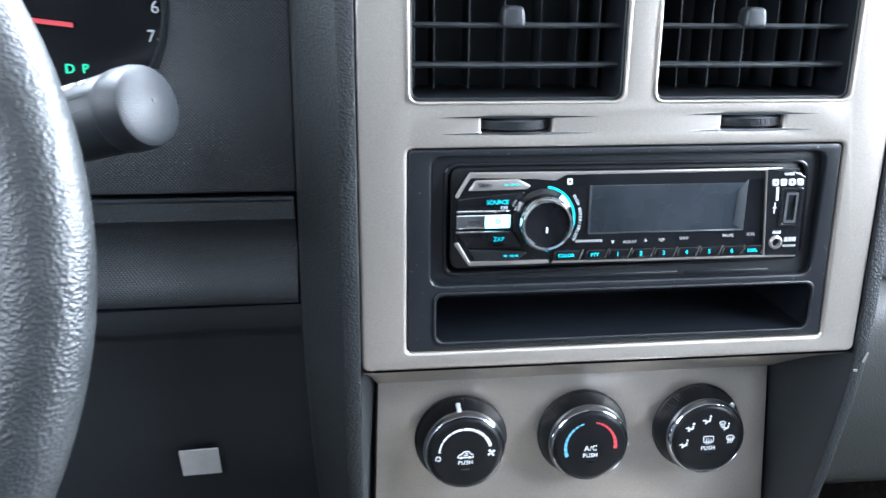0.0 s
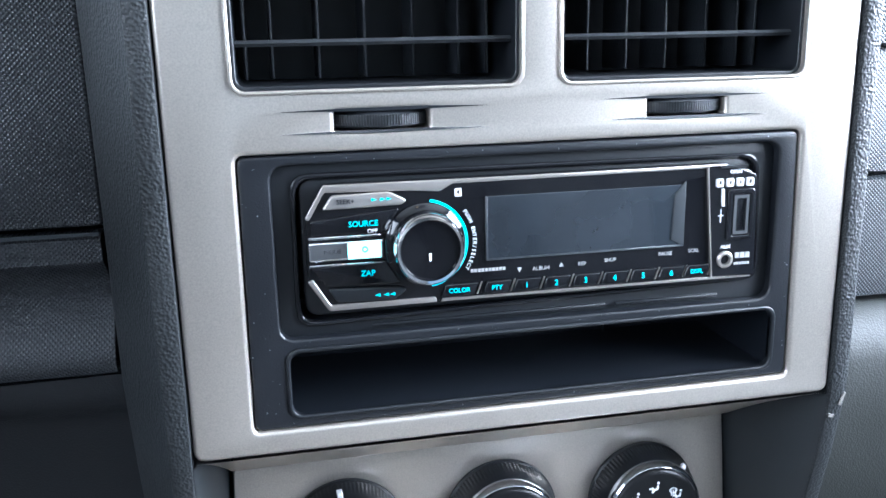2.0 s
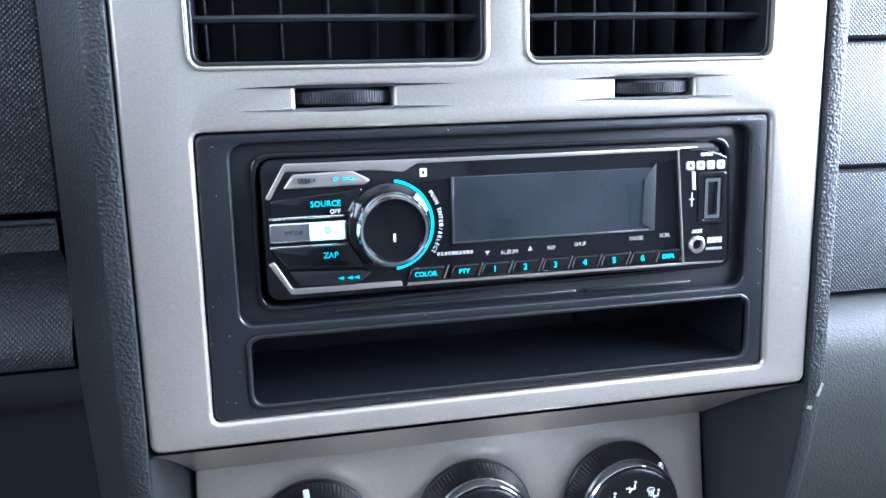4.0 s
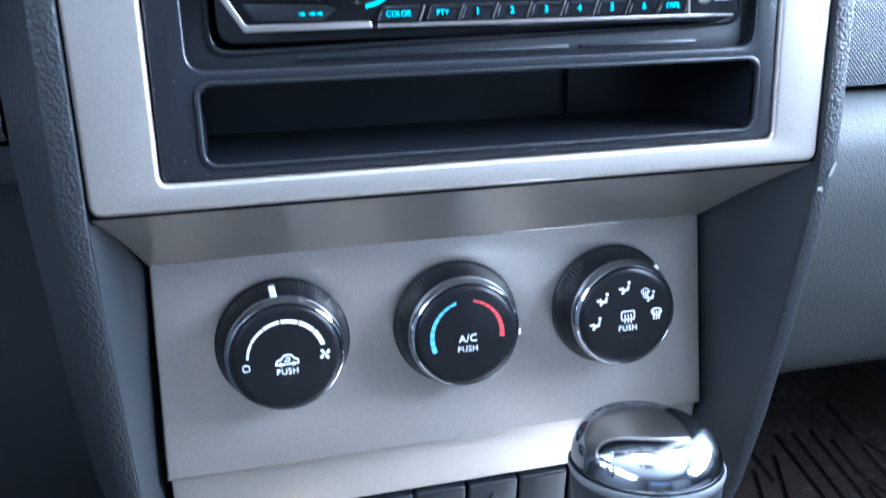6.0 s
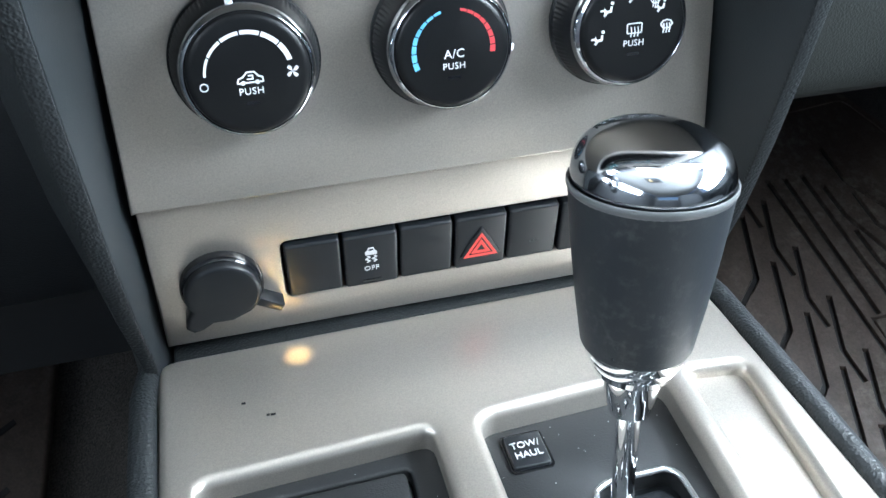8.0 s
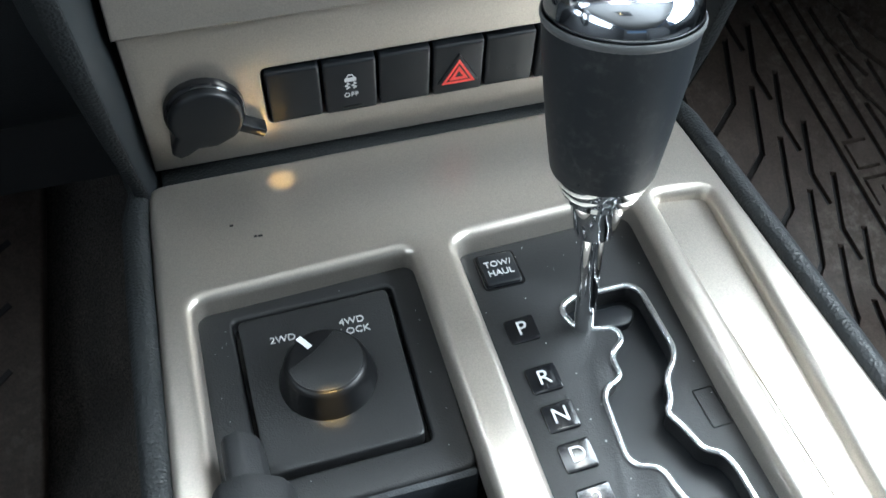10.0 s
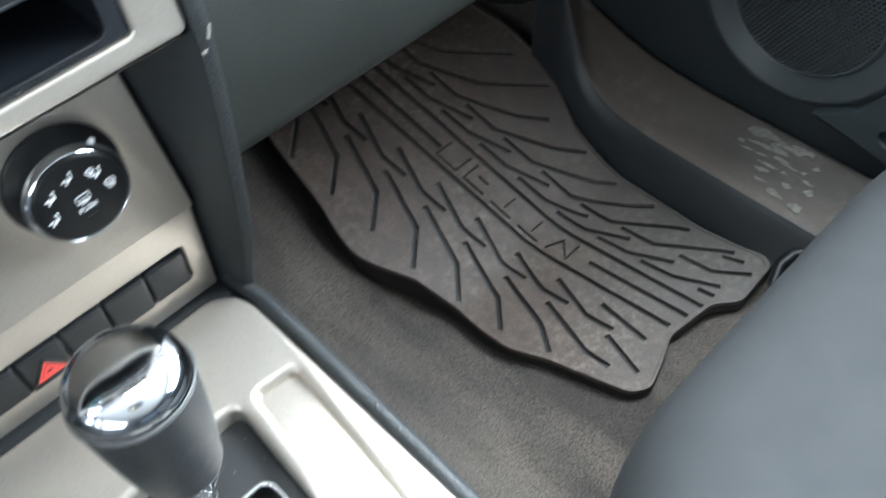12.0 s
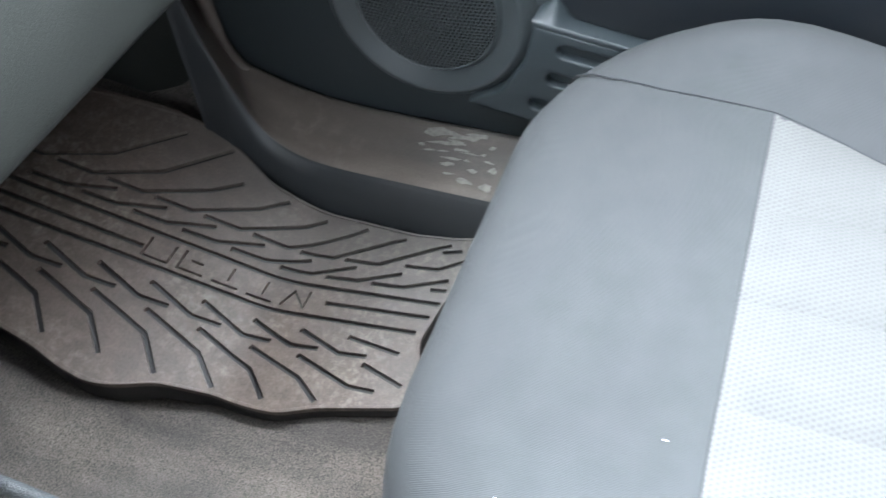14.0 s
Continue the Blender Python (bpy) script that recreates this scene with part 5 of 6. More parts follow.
def parking_brake():
    b = thing("parking_brake", (-0.104, -0.16, 0.235), "dark plastic parking brake handle with push button", "parking brake")
    def ring(y, x, z, w, h):
        """Cross section with a broad upper facet and a sloping one beside it."""
        pts = round_poly([(-w, -h), (-w, 0.45 * h), (-0.72 * w, 0.86 * h), (0.02 * w, h), (0.80 * w, 0.42 * h), (w, -0.15 * h), (w, -h)], 0.18 * w, 3)
        return [(x + u, y, z + v) for u, v in pts]
    part("button", loft([ring(-0.1030, -0.1030, 0.302, 0.0054, 0.0072), ring(-0.1036, -0.1030, 0.302, 0.0064, 0.0086), ring(-0.1050, -0.1030, 0.302, 0.0068, 0.0092), ring(-0.128, -0.1020, 0.300, 0.0070, 0.0098)]), PLATE, b, "grey push button", 32)
    part("grip", loft([ring(-0.1205, -0.1015, 0.299, 0.0112, 0.0120), ring(-0.1212, -0.1015, 0.299, 0.0127, 0.0140), ring(-0.1235, -0.1015, 0.299, 0.0134, 0.0152), ring(-0.20, -0.101, 0.290, 0.0140, 0.0170), ring(-0.30, -0.101, 0.268, 0.0138, 0.0180), ring(-0.36, -0.101, 0.248, 0.010, 0.012)]), PLATE, b, "black grip", 32)


parking_brake()


# ---- driver's side ----
def driver_dash():
    d = thing("driver_dashboard", (-0.3, 0.07, 0.3), "textured black driver's side dashboard panels", "dashboard")
    up = plate([(-0.62, 0.5775), (-0.1600, 0.5775), (-0.1590, 0.745), (-0.62, 0.745)], (circle(-0.2800, 0.672, 0.0625, 48),), -0.012, 0.0, 0.0012)
    m = Matrix(((1, 0, 0, 0), (0, 0, -1, 0.048), (0, 1, 0, 0), (0, 0, 0, 1)))
    part("upper_panel", up, KNURL, d, "textured black panel", m=m)
    rings = []
    for z, y in ((0.5735, 0.060), (0.5735, 0.0485), (0.5725, 0.0475), (0.563, 0.0478), (0.5585, 0.0530), (0.548, 0.0585), (0.535, 0.0560), (0.5270, 0.0490), (0.5195, 0.0470), (0.5150, 0.0490), (0.5135, 0.060)):
        rings.append([(-0.62, y, z), (-0.1615, y, z)])
    part("drawer", loft(rings, closed=False), KNURL, d, "textured drawer front with a scooped grip")
    part("seam_line", box(-0.62, -0.1618, 0.0470, 0.0486, 0.5738, 0.5752), POCKET, d)
    rings = []
    for z, y in ((0.513, 0.064), (0.512, 0.052), (0.500, 0.052), (0.495, 0.056), (0.488, 0.060), (0.44, 0.062), (0.38, 0.072), (0.30, 0.10), (0.26, 0.14)):
        rings.append([(-0.62, y, z), (-0.3, y - 0.002, z), (-0.155, y + 0.002, z)])
    part("knee_panel", loft(rings, closed=False), SOFT, d, "plain dark knee panel", 60)
    part("backing", box(-0.62, -0.15, 0.11, 0.16, 0.25, 0.745), SMOOTH, d)
    part("cowl", box(-0.74, 0.74, 0.06, 0.95, 0.745, 0.765, 0.004), SOFT, d, "dashboard top")
    t = thing("paper_tag", (-0.2195, 0.0655, 0.405), "small white paper tag on the knee panel", "paper tag")
    part("sheet", box(-0.0113, 0.0113, -0.0006, 0.0006, -0.0098, 0.0098, 0.0003, 1), TAG, t, m=T(-0.2240, 0.0630, 0.4085) @ pose(0, 0, 0, 10, -2, 0))


driver_dash()


CREAM = material("cream_print", (0.62, 0.50, 0.42), 0.5)


def gauge_cluster():
    c = thing("instrument_cluster", (-0.290, 0.075, 0.672), "round dark rev counter with white figures", "gauge")
    m = Matrix(((1, 0, 0, -0.280), (0, 0, -1, 0.048), (0, 1, 0, 0.672), (0, 0, 0, 1)))
    part("bezel", lathe([(0.0640, -0.002), (0.0640, 0.0012), (0.0620, 0.0014), (0.0605, -0.004), (0.0600, -0.020)], 64, False), SMOOTH, c, m=m)
    part("dial", lathe([(0.0605, -0.020), (0.0001, -0.020)], 48, False), GLOSS, c, "black dial", m=m)
    for k in range(8):
        a = radians(-20 + 15 * (7 - k))
        part("figure", lettering(str(k), 0.0085), PRINT, c, m=m @ T(0.0545 * math.cos(a), 0.0545 * math.sin(a), -0.0195))
        part("tick", box(-0.0022, 0.0022, -0.0004, 0.0004, 0, 0.0003), PRINT, c, m=m @ T(0.0600 * math.cos(a), 0.0600 * math.sin(a), -0.0198) @ pose(0, 0, 0, 0, 0, math.degrees(a)))
    band = circle(0, 0, 0.0602, 20, -3, 55) + circle(0, 0, 0.0578, 20, 55, -3)
    part("scale_band", plate(band, (), -0.0198, -0.0194), CREAM, c, "cream scale band", m=m)
    part("needle", box(-0.030, 0.0155, -0.0011, 0.0011, 0, 0.001), RED, c, "red needle", m=m @ T(0, -0.011, -0.017) @ pose(0, 0, 0, 0, 0, -7))
    bar_text(-0.012, 0.006, 0.014, 0.003, 6, DIM, "mark", c, m @ T(0.01, 0.012, -0.0197))
    for x, t in ((0.0105, "D"), (0.0180, "P")):
        part("gear_display", lettering(t, 0.0065), GREEN, c, "green lit letters", m=m @ T(x, -0.0345, -0.0195))


gauge_cluster()


def steering_wheel():
    w = thing("steering_wheel", (-0.412, -0.10, 0.60), "grey leather-grained steering wheel rim", "steering wheel")
    m = T(-0.4075, -0.112, 0.600) @ pose(0, 0, 0, 90 - 20, 0, 0)
    rings = []
    n, k = 128, 24
    bm = bmesh.new()
    R = 0.1745
    vs = []
    for i in range(n):
        a = 2 * math.pi * i / n
        row = []
        for j in range(k):
            b = 2 * math.pi * j / k
            r = 0.0162 + 0.0006 * math.sin(3 * b)
            row.append(bm.verts.new(((R + r * math.cos(b)) * math.cos(a), (R + r * math.cos(b)) * math.sin(a), r * 0.95 * math.sin(b))))
        vs.append(row)
    for i in range(n):
        for j in range(k):
            bm.faces.new((vs[i][j], vs[(i + 1) % n][j], vs[(i + 1) % n][(j + 1) % k], vs[i][(j + 1) % k]))
    part("rim", bm, WHEEL, w, "grained grey rim", 180, m)
    for a in (175, 5, 270):
        ca, sa = math.cos(radians(a)), math.sin(radians(a))
        if a == 5:
            continue
        part("spoke", tube([(0.05 * ca, 0.05 * sa, -0.02), (0.11 * ca, 0.11 * sa, -0.012), (0.172 * ca, 0.172 * sa, 0)], 0.014, 10), SOFT, w, m=m)
    part("hub", lathe([(0.001, -0.05), (0.06, -0.045), (0.07, -0.02), (0.05, 0.0), (0.001, 0.004)], 40), SOFT, w, m=m)


WHEEL = material("grained_grey_leather", (0.0145, 0.0165, 0.0175), 0.42, 0, (0.026, 0.0285, 0.030), 0.8, 34, 0.45, 760, "cells", rough_var=0.14)
STALK = material("grey_stalk_plastic", (0.0085, 0.0102, 0.0125), 0.46, 0, (0.012, 0.014, 0.0165), 0.5, 30, 0.2, 1500, "cells", spec=0.28)
steering_wheel()


def wiper_stalk():
    s = thing("wiper_stalk", (-0.30, 0.03, 0.60), "thick grey plastic wiper stalk with white marks", "stalk")
    base, tip = Vector((-0.327, 0.030, 0.600)), Vector((-0.2088, -0.044, 0.640))
    m = axis_frame(base, tip)
    h = (tip - base).length
    part("arm", lathe([(0.0125, 0.0), (0.0140, 0.05), (0.0156, h - 0.040), (0.0160, h - 0.0150), (0.0156, h - 0.0142)], 40), STALK, s, "grey arm", m=m)
    part("end_knob", lathe([(0.0155, h - 0.0146), (0.0162, h - 0.0140), (0.0166, h - 0.0128), (0.0166, h - 0.0060), (0.0155, h - 0.0015), (0.0130, h), (0.0002, h + 0.0006)], 48), STALK, s, "smooth grey end knob", m=m)
    part("dimple", lathe([(0.0010, 0), (0.0010, 0.0004), (0.0001, 0.0004)], 12), SMOOTH, s, m=m @ T(0.001, 0.002, h + 0.0005))
    # thin dark strip laid on the arm instead of a cut slot
    part("groove_line", box(0.0148, 0.0161, -0.0009, 0.0009, h - 0.050, h - 0.0165), SMOOTH, s, "dark strip along the arm", m=m @ pose(0, 0, 0, 0, 0, 166))
    part("seam_line", box(0.0148, 0.01605, -0.0002, 0.0002, h - 0.050, h - 0.0150), SOFT, s, m=m @ pose(0, 0, 0, 0, 0, 188))
    up = Matrix(((0, 0, 1, 0.0160), (0, -1, 0, 0), (1, 0, 0, h - 0.034), (0, 0, 0, 1)))
    turn = m @ pose(0, 0, 0, 0, 0, 141)
    part("lettering", lettering("MIST", 0.0046), PRINT, s, m=turn @ up)
    part("arrow", plate([(-0.0015, 0.0014), (0.0015, 0.0014), (0, -0.0014)], (), 0, 0.0003), PRINT, s, m=turn @ T(0, 0, 0.0095) @ up)


wiper_stalk()


def driver_floor():
    p = thing("brake_pedal", (-0.27, 0.34, 0.15), "ribbed black rubber pedal pad", "pedal")
    m = T(-0.275, 0.333, 0.148) @ pose(0, 0, 0, -22, 0, 0)
    part("pad", box(-0.024, 0.024, -0.006, 0.006, -0.034, 0.034, 0.004), SOFT, p, m=m)
    for i in range(6):
        part("rib", box(-0.0195 + 0.007 * i, -0.0165 + 0.007 * i, -0.0085, -0.005, -0.029, 0.029, 0.001, 1), POCKET, p, m=m)
    part("arm", tube([(-0.275, 0.34, 0.16), (-0.275, 0.40, 0.26), (-0.275, 0.44, 0.40)], 0.007), SMOOTH, p)
    bm = plate(round_poly([(-0.53, -0.15), (-0.30, -0.15), (-0.262, 0.06), (-0.236, 0.30), (-0.25, 0.325), (-0.53, 0.325)], 0.02), (), 0.0, 0.012, 0.003)
    for y in (0.06, 0.10, 0.14, 0.18):
        bmesh.ops.bisect_plane(bm, geom=bm.verts[:] + bm.edges[:] + bm.faces[:], plane_co=(0, y, 0), plane_no=(0, 1, 0))
    for v in bm.verts:
        v.co.z += 0.012 + max(0.0, 0.42 * (v.co.y - 0.065))
    mt = thing("floor_mat", (-0.39, 0.0, 0.0), "dusty black rubber floor mat on the driver's side", "floor mat", "floor mats")
    part("slab", bm, RUBBER, mt)
    # thin dark strips laid on the slab in place of cut grooves
    for i in range(4):
        pts = [(-0.262 - 0.004 * i, 0.285 - 0.045 * i), (-0.30, 0.265 - 0.045 * i), (-0.36, 0.29 - 0.045 * i)]
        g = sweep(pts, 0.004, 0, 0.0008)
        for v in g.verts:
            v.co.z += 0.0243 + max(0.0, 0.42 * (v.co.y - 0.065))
        part("groove_line", g, GROOVE, mt)


driver_floor()


# ---- passenger's side ----
def glovebox():
    g = thing("glovebox", (0.4, 0.08, 0.38), "grey fine-grained glovebox and dashboard panels", "glovebox")
    def strip(name, prof, mat, label, x0=0.1500, x1=0.72):
        rings = [[(x0, y, z), ((x0 + x1) / 2, y - 0.004, z), (x1, y, z)] for z, y in prof]
        return part(name, loft(rings, closed=False), mat, g, label, 60)
    strip("upper_panel", ((0.745, 0.075), (0.6385, 0.0640), (0.6370, 0.0665)), KNURL, "textured upper panel")
    strip("middle_panel", ((0.6355, 0.0665), (0.6340, 0.0635), (0.5785, 0.0600), (0.5770, 0.0630)), KNURL, "textured middle panel")
    strip("lower_band", ((0.5755, 0.0630), (0.5740, 0.0595), (0.530, 0.0560), (0.5155, 0.0575), (0.5140, 0.0640)), KNURL, "textured band above the shelf")
    strip("gap", ((0.745, 0.082), (0.50, 0.072)), SMOOTH, "")
    strip("lid", ((0.5125, 0.0700), (0.5115, 0.0580), (0.5085, 0.0480), (0.5000, 0.0400), (0.4900, 0.0365), (0.4600, 0.0340), (0.4200, 0.0355), (0.3920, 0.0395), (0.3830, 0.0420), (0.3785, 0.0450), (0.3765, 0.0520), (0.3765, 0.0900)), FINE, "fine-grained grey lid")
    strip("underside", ((0.3770, 0.0850), (0.3900, 0.20), (0.40, 0.45)), SMOOTH, "dark underside")
    part("panel_end", box(0.1440, 0.1500, 0.048, 0.12, 0.36, 0.745), SOFT, g)


glovebox()


def mat_lift(x, y):
    d = y - 0.065
    return 0.42 * (d if d > 0.02 else (max(0.0, d + 0.02) ** 2) / 0.08)


def passenger_mat():
    mt = thing("floor_mat", (0.45, 0.05, 0.0), "dusty dark rubber floor mat with tyre-tread grooves", "floor mat", "floor mats")

    def L(u, v):
        return (0.455 + u - 0.12 * v, v)
    left = [(-0.101, -0.103), (-0.104, -0.090), (-0.116, -0.030), (-0.1285, 0.004), (-0.128, 0.030), (-0.123, 0.070), (-0.130, 0.115), (-0.147, 0.146), (-0.152, 0.166), (-0.148, 0.190), (-0.138, 0.217), (-0.117, 0.315), (-0.10, 0.40)]
    right = [(0.12, 0.42), (0.158, 0.330), (0.170, 0.255), (0.168, 0.205), (0.147, 0.162), (0.127, 0.128), (0.119, 0.090), (0.112, 0.030), (0.103, -0.040), (0.1045, -0.085), (0.1085, -0.104), (0.101, -0.117)]
    rear = [(0.045, -0.120), (0.026, -0.101), (-0.029, -0.094), (-0.045, -0.101), (-0.086, -0.114)]
    outline = round_poly([L(u, v) for u, v in left + right + rear], 0.009, 4)
    slots = []
    w = 0.0050
    # three long centre grooves; the middle one is broken by the raised word
    slots.append([L(-0.0185, v) for v in (0.335, 0.20, 0.10, 0.0, -0.086)])
    slots.append([L(0.0185, v) for v in (0.335, 0.20, 0.10, 0.0, -0.096)])
    slots.append([L(-0.0005, 0.335), L(-0.002, 0.195)])
    slots.append([L(0.000, 0.014), L(0.001, -0.092)])
    for k in range(-1, 8):
        s = 0.316 - 0.0488 * k
        if s - 0.080 > -0.105:
            slots.append([L(-0.0350, s), L(-0.0545, s - 0.046), L(-0.0535, s - 0.074)])
        else:
            slots.append([L(-0.0350, s), L(-0.0450, s - 0.054)])
        o = s - 0.010
        e0 = -0.126 if o > 0.18 else (-0.120 if o > 0.1 else -0.113)
        if o - 0.09 > -0.11:
            slots.append([L(-0.0640, o), L(-0.0880, o - 0.060), L(e0 + 0.004 + (0.02 if o < 0.02 else 0), o - 0.086)])
        r = s - 0.044
        if r - 0.075 > -0.115:
            slots.append([L(0.0320, r), L(0.0328, r - 0.033), L(0.0490, r - 0.074)])
        q = s - 0.005
        if q - 0.10 > -0.105:
            ex = 0.148 if q > 0.29 else (0.112 if q > 0.2 else (0.104 if q > 0.15 else (0.101 if q > 0.1 else 0.094)))
            slots.append([L(0.0570, q), L(0.0570, q - 0.036), L(0.0890, q - 0.089), L(ex, q - 0.104 - 0.6 * (ex - 0.10))])
    slots.append([L(-0.0620, -0.051), L(-0.079, -0.095)])
    slots.append([L(0.0600, -0.045), L(0.0610, -0.079), L(0.080, -0.109)])
    slots.append([L(0.0345, -0.081), L(0.036, -0.097)])
    slots.append([L(0.0835, -0.0760), L(0.0885, -0.0955)])
    holes = [ribbon(p, w) for p in slots]
    # five block shapes stand for the moulded word
    for i in range(5):
        v0 = 0.030 + 0.0335 * i
        a = [L(-0.0105, v0 + 0.004), L(-0.0105, v0 + 0.028), L(0.0110, v0 + 0.028), L(0.0110, v0 + 0.004)]
        if i == 4:
            holes.append(ribbon([a[3], a[0], a[1], a[2]], 0.0022))
        elif i == 3:
            holes.append(ribbon([a[0], a[1], a[2]], 0.0022))
            holes.append(ribbon([L(0.002, v0 + 0.008), L(0.002, v0 + 0.020)], 0.002))
        elif i in (1, 2):
            holes.append(ribbon([a[0], a[1]], 0.0022))
            holes.append(ribbon([L(-0.005, v0 + 0.015), L(0.011, v0 + 0.015)], 0.0016))
        else:
            holes.append(ribbon([a[3], a[0], L(0.008, v0 + 0.020), L(-0.0105, v0 + 0.028)], 0.0020))
    top = plate(outline, holes, 0.0, 0.0045, 0.0006, 1)
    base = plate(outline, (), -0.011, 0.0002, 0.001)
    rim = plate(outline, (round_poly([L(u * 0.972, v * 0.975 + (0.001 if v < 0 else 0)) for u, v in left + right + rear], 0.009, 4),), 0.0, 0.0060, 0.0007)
    for name, bm, mat, lab in (("tread", top, RUBBER, "brown-dusted grooved top"), ("slab", base, GROOVE, "dark rubber underside with a skirt for the shaded gap"), ("rim", rim, RUBBER, "raised rim")):
        for i in range(14):
            bmesh.ops.bisect_plane(bm, geom=bm.verts[:] + bm.edges[:] + bm.faces[:], plane_co=(0, 0.035 + 0.012 * i, 0), plane_no=(0, 1, 0))
        for v in bm.verts:
            # underside pulled down at the front: its dark side paints the gap's shade
            if v.co.z < -0.005:
                v.co.z -= min(0.016, 0.10 * max(0.0, v.co.y))
            v.co.z += 0.0125 + mat_lift(v.co.x, v.co.y)
        me = part(name, bm, mat, mt, lab, 0 if name == "slab" else 12).data
        if max(me.polygons, key=lambda f: f.area).normal.z < 0 < max(me.polygons, key=lambda f: f.center.z).normal.z * -1:
            me.flip_normals()


passenger_mat()


def sill_and_kick():
    s = thing("sill_trim", (0.63, 0.0, 0.0), "scuffed dark plastic door sill trim", "sill trim")
    # run of the sill: distance along the car, rise and drift of its edge where it turns up into the pillar
    run = [(-0.75, 0, 0), (-0.4, 0, 0), (-0.1, 0, 0), (0.02, 0.0002, 0), (0.065, 0.0016, 0.0003), (0.099, 0.0055, 0.0018), (0.128, 0.0155, 0.005), (0.149, 0.034, 0.008), (0.166, 0.064, 0.011), (0.179, 0.095, 0.013), (0.190, 0.125, 0.016),
           (0.200, 0.17, 0.018), (0.210, 0.25, 0.020), (0.215, 0.36, 0.020)]
    rings = []
    for i in range(len(run) - 1):
        ends = [run[max(i - 1, 0)], run[i], run[i + 1], run[min(i + 2, len(run) - 1)]]
        for k in range(6):
            t = k / 6
            y, up, dx = [0.5 * (2 * b + (c - a) * t + (2 * a - 5 * b + 4 * c - d) * t * t + (3 * b - a - 3 * c + d) * t ** 3) for a, b, c, d in zip(*ends)]
            lift = mat_lift(0, y) * 0.8
            z, back = 0.064 + up, 0.062 * min(1.0, up / 0.035)
            rings.append([(0.560 + dx, y, -0.02), (0.5700 + dx, y, 0.008 + lift * 0.9), (0.5820 + dx, y, 0.036 + up * 0.6 + lift * 0.5), (0.5880 + dx, y, 0.0555 + up * 0.9 + lift * 0.15), (0.5892 + dx, y, z - 0.0072),
                          (0.5915 + dx, y, z - 0.0034), (0.5960 + dx, y + back * 0.05, z - 0.0008), (0.603 + dx, y + back * 0.15, z + 0.0006), (0.6285 + dx * 0.8, y + back * 0.48, z + 0.0020), (0.6315 + dx * 0.8, y + back * 0.52, z + 0.0034), (0.650 + dx * 0.6, y + back * 0.78, z + 0.0036), (0.6525 + dx * 0.6, y + back * 0.80, z + 0.0044),
                          (0.660 + dx * 0.5, y + back * 0.9, z + 0.004), (0.676 + dx * 0.2, y + back, z + 0.005), (0.684, y + back, z + 0.003), (0.690, y + back, -0.02)])
    # one trim in two tones: painted shade inside, painted light on top
    part("inner_face", loft([r[:6] for r in rings], closed=False), SILLFACE, s, "plastic inner face, its shade painted darker", 180)
    part("cover", loft([r[5:] for r in rings], closed=False), SILL, s, "scuffed dusty sill cover, its lit top painted paler", 180)
    part("seal", tube([(0.690, -0.6, 0.057), (0.690, 0.06, 0.057), (0.691, 0.12, 0.060), (0.692, 0.17, 0.066), (0.693, 0.22, 0.090), (0.694, 0.245, 0.13), (0.696, 0.26, 0.25), (0.70, 0.27, 0.45)], 0.005, 10), SMOOTH, s, "black rubber door seal")
    bead = [(0.676, 0.128, 0.0690), (0.681, 0.150, 0.0680), (0.683, 0.172, 0.0690), (0.683, 0.1905, 0.0740), (0.683, 0.205, 0.0830), (0.683, 0.217, 0.0950), (0.684, 0.2275, 0.1120), (0.684, 0.2344, 0.1400), (0.684, 0.238, 0.20), (0.685, 0.24, 0.36)]
    part("pillar_bead", tube([(x - 0.007, y - 0.005, z + 0.006) for x, y, z in bead[2:]], 0.0080, 14), SILL, s, "raised bead that runs up the pillar", 180)
    random.seed(4)
    for i, (x, y, a, b) in enumerate(((0.664, -0.026, 0.0125, 0.0045), (0.645, -0.020, 0.0035, 0.002), (0.651, -0.034, 0.009, 0.0018), (0.657, -0.055, 0.010, 0.0024), (0.664, -0.072, 0.004, 0.003), (0.647, -0.064, 0.008, 0.0026),
                                      (0.641, -0.046, 0.005, 0.0012), (0.658, -0.096, 0.004, 0.002), (0.646, -0.090, 0.0025, 0.0018), (0.624, -0.056, 0.008, 0.0024), (0.621, -0.086, 0.0055, 0.0026), (0.627, -0.107, 0.0050, 0.0036),
                                      (0.605, -0.082, 0.0075, 0.0036), (0.603, -0.106, 0.0065, 0.0048), (0.634, -0.075, 0.003, 0.0012), (0.668, -0.048, 0.006, 0.0012),
                                      (0.668, -0.036, 0.017, 0.0050), (0.665, -0.060, 0.015, 0.0038), (0.653, -0.045, 0.012, 0.0022), (0.639, -0.030, 0.008, 0.0010), (0.633, -0.058, 0.010, 0.0014), (0.644, -0.075, 0.009, 0.0010),
                                      (0.672, -0.078, 0.012, 0.0030), (0.612, -0.062, 0.006, 0.0012), (0.637, -0.098, 0.006, 0.0014))):
        a, b = a * 1.2, b * 1.25
        pts = [(a * (0.45 + 0.8 * random.random()) * math.cos(t * 0.57), b * (0.4 + 0.9 * random.random()) * math.sin(t * 0.57)) for t in range(11)]
        part("label_scrap", plate(round_poly(pts, 0.002, 2), (), 0, 0.0004), PEEL, s, "torn pale label residue" if i == 0 else "", m=T(x, y, 0.0674 + (x - 0.63) * 0.03) @ pose(0, 0, 0, 0, 0, 82 + 20 * random.random()))
    part("fluff", box(-0.0016, 0.0016, -0.0006, 0.0006, 0, 0.0006), FLUFF, s, m=T(0.656, 0.071, 0.0690))
    k = thing("kick_panel", (0.69, 0.35, 0.05), "dark plastic footwell kick panel", "trim panel")
    rings = []
